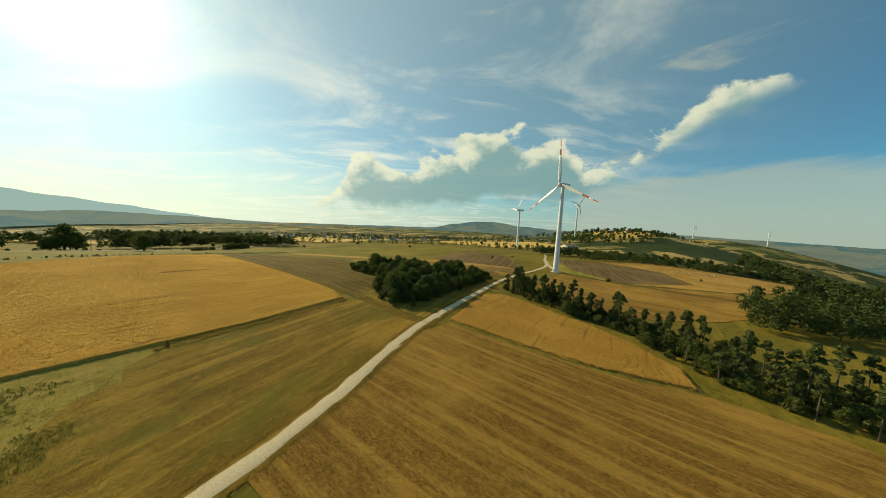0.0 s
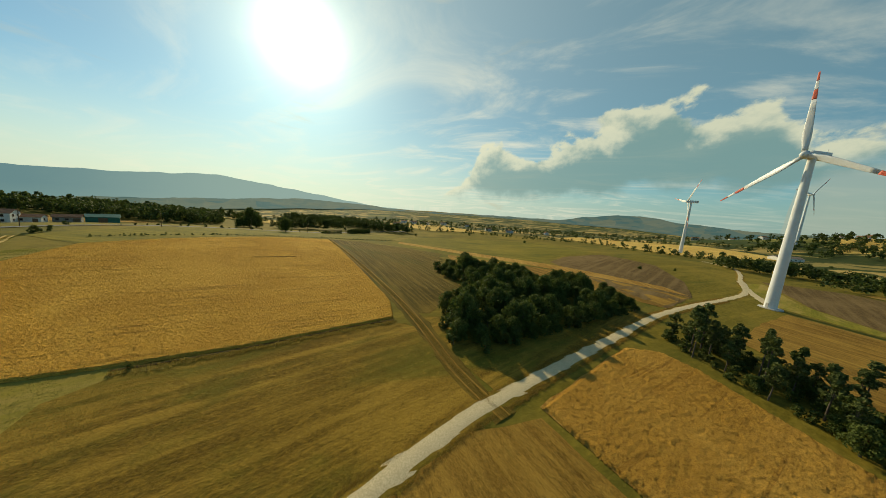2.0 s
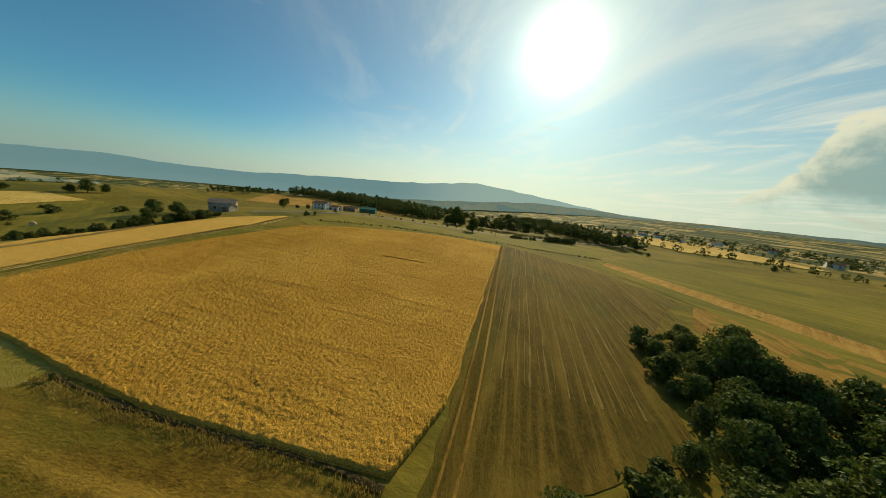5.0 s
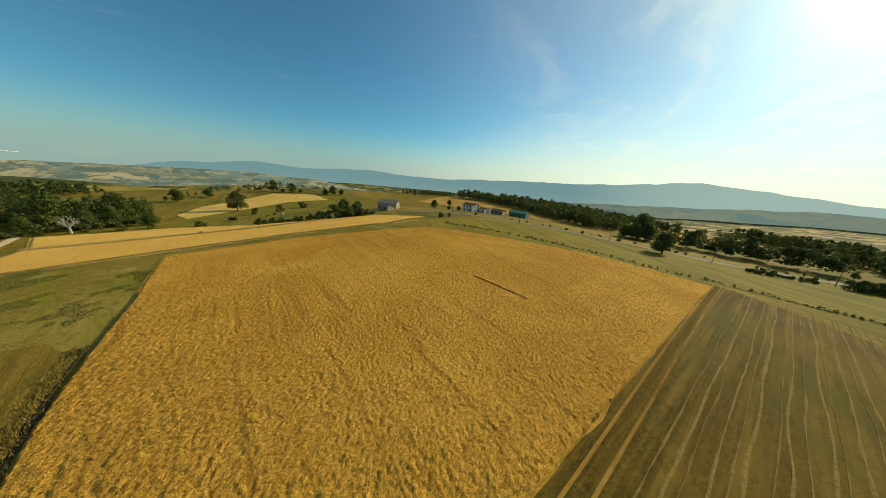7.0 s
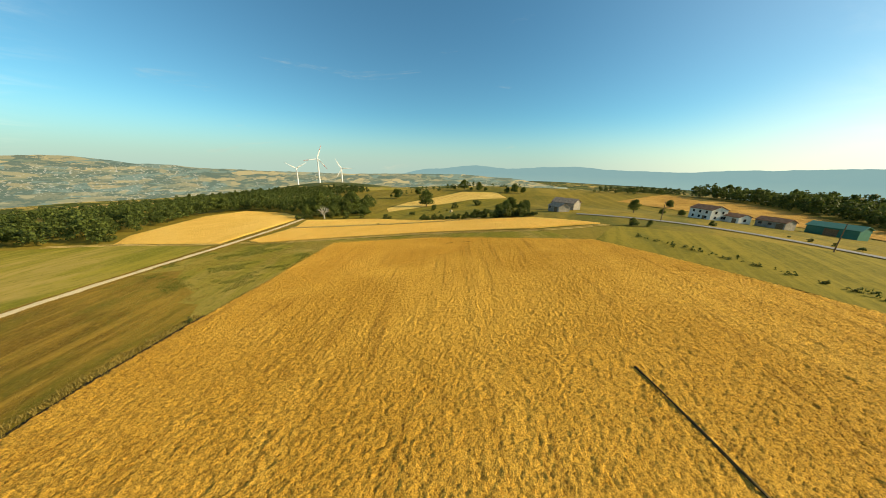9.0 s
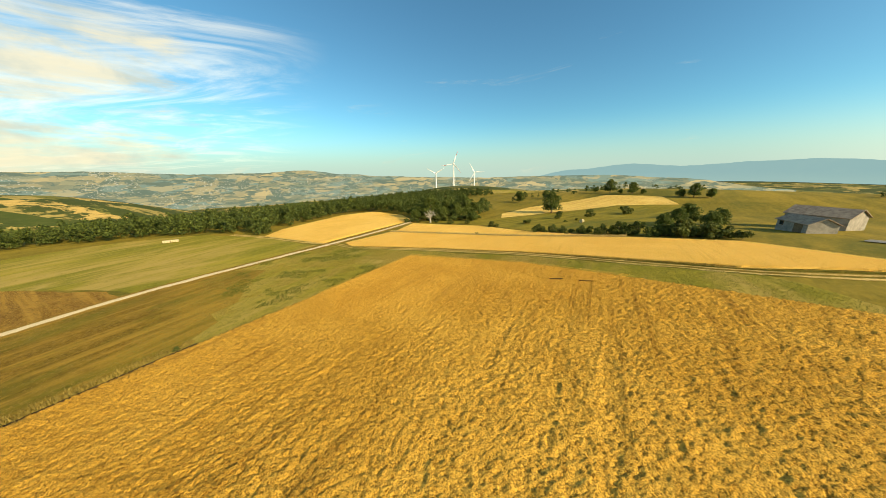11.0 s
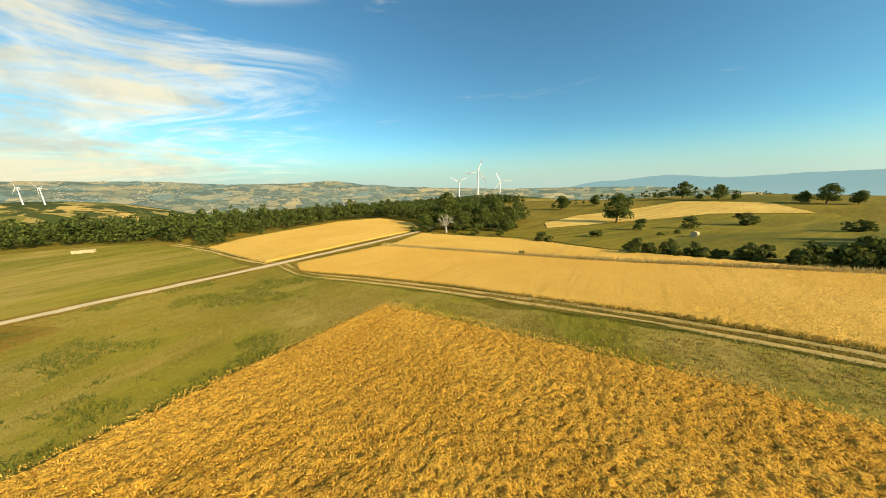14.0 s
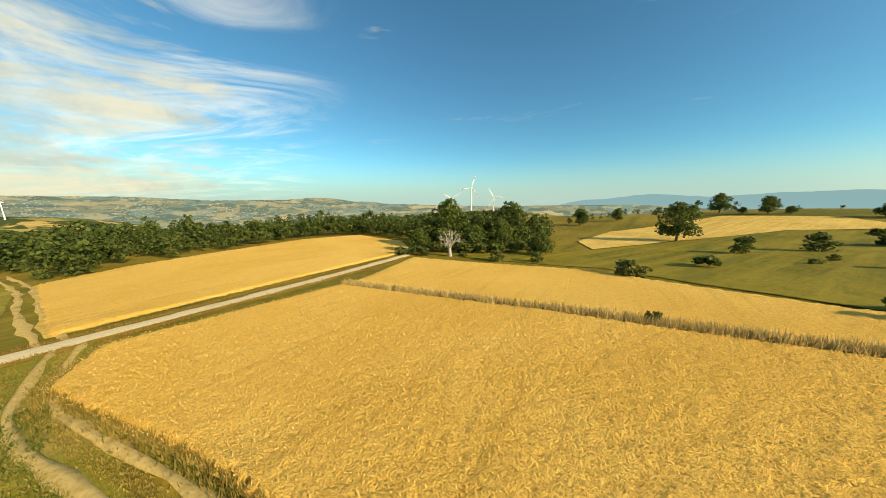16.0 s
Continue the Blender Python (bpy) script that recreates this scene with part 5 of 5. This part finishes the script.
NEAR = [(-79.6, 10.2), (-70, 24), (-63.5, 34), (-72, 46), (-104, 47), (-118, 40.4), (-104, 26.4)]


def canopy(poly, cell, row_az, seed, low, rough, material, label, headland=None):
    """The top of a standing crop: an uneven sheet of clumps, with furrows along the rows, down to the ground at its rim."""
    g = np.random.default_rng(seed)
    a = radians(row_az)
    c, s = math.cos(a), math.sin(a)
    P = np.array(poly)
    q = np.stack([P[:, 0] * c - P[:, 1] * s, P[:, 0] * s + P[:, 1] * c], 1)
    lo, hi = q.min(0), q.max(0)
    X, Y = np.meshgrid(np.arange(lo[0], hi[0], cell), np.arange(lo[1], hi[1], cell))
    shape = X.shape
    X = X + g.uniform(-0.3, 0.3, shape) * cell
    Y = Y + g.uniform(-0.3, 0.3, shape) * cell
    x, y = X * c + Y * s, -X * s + Y * c
    hit = np.zeros(shape, bool)
    for (ax, ay), (bx, by) in zip(poly, poly[1:] + poly[:1]):
        if ay != by:
            hit ^= ((ay > y) != (by > y)) & (x < (bx - ax) * (y - ay) / (by - ay) + ax)
    u, v = X, Y
    if headland:
        # the last rows run along one side of the field
        (ax, ay), (bx, by), deep_ = headland
        length = math.hypot(bx - ax, by - ay)
        tx, ty = (bx - ax) / length, (by - ay) / length
        off = np.abs((x - ax) * ty - (y - ay) * tx)
        u, v = np.where(off < deep_, off, X), np.where(off < deep_, (x - ax) * tx + (y - ay) * ty, Y)
    furrow = value_noise(u * 1.1, v * 0.05, seed)
    lodged = value_noise(x * 0.07, y * 0.07, seed + 2.0)
    top = low + rough * (g.uniform(0, 1, shape) * 1.5 + 0.3 * value_noise(X / (cell * 4), Y / (cell * 4), seed + 5.0) - 0.4)
    top = top - 0.6 * rough * np.clip((furrow - 0.60) * 5, 0, 1) * np.clip((lodged - 0.52) * 3, 0.06, 0.8)
    full = hit[:-1, :-1] & hit[1:, :-1] & hit[:-1, 1:] & hit[1:, 1:]
    used_ = np.zeros(shape, int)
    for i in (0, 1):
        for j in (0, 1):
            used_[i:shape[0] - 1 + i, j:shape[1] - 1 + j] += full
    top = np.where(used_ == 4, np.maximum(top, 0.14), 0.06)
    index = np.full(shape, -1)
    keep = used_ > 0
    index[keep] = np.arange(keep.sum())
    V = np.stack([x[keep], y[keep], height(x[keep], y[keep]) + top[keep]], 1)
    F = np.stack([index[:-1, :-1][full], index[:-1, 1:][full], index[1:, 1:][full], index[1:, :-1][full]], 1)
    me = bpy.data.meshes.new("wheat_canopy")
    me.vertices.add(len(V))
    me.vertices.foreach_set("co", V.astype(np.float32).ravel())
    me.loops.add(F.size)
    me.loops.foreach_set("vertex_index", F.astype(np.int32).ravel())
    me.polygons.add(len(F))
    me.polygons.foreach_set("loop_start", np.arange(0, F.size, 4, dtype=np.int32))
    me.polygons.foreach_set("loop_total", np.full(len(F), 4, np.int32))
    me.materials.append(material)
    me.update()
    return tagged(new("wheat_canopy", me), label, "wheat", kind="stuff")


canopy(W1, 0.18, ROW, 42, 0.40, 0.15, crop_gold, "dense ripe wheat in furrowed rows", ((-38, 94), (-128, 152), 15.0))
canopy(W3, 0.2, 62, 43, 0.40, 0.08, crop_pale, "dense pale ripe wheat beside the track")
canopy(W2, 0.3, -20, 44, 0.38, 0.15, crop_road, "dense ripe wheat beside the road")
canopy(W3B, 0.38, 62, 45, 0.34, 0.1, crop_pale, "dense pale ripe wheat behind the bank")
canopy(W4, 0.42, 62, 46, 0.34, 0.1, crop_pale, "dense pale ripe wheat on the knoll")
blades("wheat_crop", sown(NEAR, 0.26, ROW, 1, 0.80), 0.17, 0.1, 4, straw, "standing ripe wheat ears at the field corner", "wheat", 1, lean=0.5, lift=0.42, blade=0.03, ears=True)
blades("wheat_crop", sown(W3, 0.36, 62, 2, 0.80), 0.17, 0.14, 3, straw_pale, "standing pale ripe wheat ears", "wheat", 2, lean=0.5, lift=0.40, blade=0.03, ears=True)
blades("stubble_stalks", sown(STUBBLE_W, 0.5, 28, 5, 0.58, 0.5), 0.13, 0.12, 5, dry_grass, "short dry stubble stalks", "stubble", 5, lift=0.05, blade=0.035)
blades("stubble_stalks", sown(STUBBLE_E, 0.55, -64, 6, 0.58, 0.5), 0.13, 0.13, 5, dry_grass, "short dry stubble stalks in raked rows", "stubble", 6, lift=0.05, blade=0.04)
# tufts of rank and dry grass in the meadow, in uneven patches
MEADOW_NEAR = [(-52, -11), (-77, 5), (-107, 22), (-120, 32), (-104, 28), (-79.5, 13), (-66, 33), (-50, 40), (-38, 22), (-34, 8)]
spread = sown(MEADOW_NEAR, 0.42, 28, 31, 2.0)
lush = 0.6 * value_noise(spread[:, 0] * 0.16, spread[:, 1] * 0.16, 5.0) + 0.4 * value_noise(spread[:, 0] * 0.6, spread[:, 1] * 0.6, 9.0)
blades("grass_tufts", spread[lush > 0.60], 0.30, 0.15, 6, tuft_grass, "dark green rank grass tufts in the meadow", "grass", 31, lean=0.5, lift=0.04, blade=0.05)
blades("grass_tufts", spread[lush < 0.44], 0.2, 0.17, 6, ditch_grass, "dry tan grass patches in the meadow", "grass", 32, lean=0.6, lift=0.04, blade=0.045)
blades("meadow_grass", sown(MEADOW_S, 0.34, 28, 7, 0.75), 0.17, 0.16, 7, green_grass, "short green meadow grass", "grass", 7, lift=0.04, blade=0.02)


def along(line, gap, spread, offset, seed):
    """Places beside a line, at an offset to its left."""
    g = np.random.default_rng(seed)
    out = []
    for a, b in zip(line, line[1:]):
        a, b = np.array(a[:2], float), np.array(b[:2], float)
        length = np.linalg.norm(b - a)
        if length < 1e-6:
            continue
        q = (b - a) / length
        k = max(1, int(length / gap))
        t = g.uniform(0, 1, k)
        p = a + (b - a) * t[:, None] + np.array([-q[1], q[0]]) * (offset + g.normal(size=k) * spread)[:, None]
        out.append(p)
    return np.concatenate(out)


blades("bank_grass", along([(-68, -31.7), (-93, -18.8), (-116, -3.2), (-139, 11)], 0.035, 0.45, 0, 8), 0.95, 0.18, 4, dry_grass_pale, "tall dry grass on the bank between wheat fields", "grass", 8, lift=0.1, blade=0.06)
for side in (-1.75, 1.75):
    blades("verge_grass", along(ROAD[1:12], 0.035, 0.32, side, 20), 0.26, 0.16, 3, dry_grass, "dry verge grass along the gravel road", "grass", 21, lift=0.04, blade=0.05)
blades("track_grass", along(S_TRACK, 0.03, 0.22, 0.0, 22), 0.16, 0.12, 4, ditch_grass, "short grass between the wheel ruts", "grass", 22, lift=0.04, blade=0.04)
for side in (-1.35, 1.3):
    blades("track_grass", along(S_TRACK, 0.03, 0.18, side, 24), 0.16, 0.12, 3, green_grass, "dry grass beside the wheel ruts", "grass", 24, lift=0.04, blade=0.04)
blades("ditch_grass", along([(-54, -13), (-58, -7), (-72, -2), (-87, 5), (-107, 17.5), (-136, 41)], 0.03, 0.35, 0.25, 25), 0.38, 0.2, 4, ditch_grass, "tall rank grass at the wheat edge", "grass", 25, lift=0.05, blade=0.05)
blades("track_grass", along(TRACK, 0.05, 0.25, 0.0, 26), 0.28, 0.15, 4, dry_grass, "dry grass between the wheel ruts", "grass", 26, lift=0.04, blade=0.05)
blades("edge_grass", along([(-53, 48), (-45.2, 60), (-37.2, 75), (-31, 86)], 0.05, 0.5, -0.9, 27), 0.4, 0.2, 4, ditch_grass, "rank green grass along the ditch", "grass", 27, lift=0.1, blade=0.06)
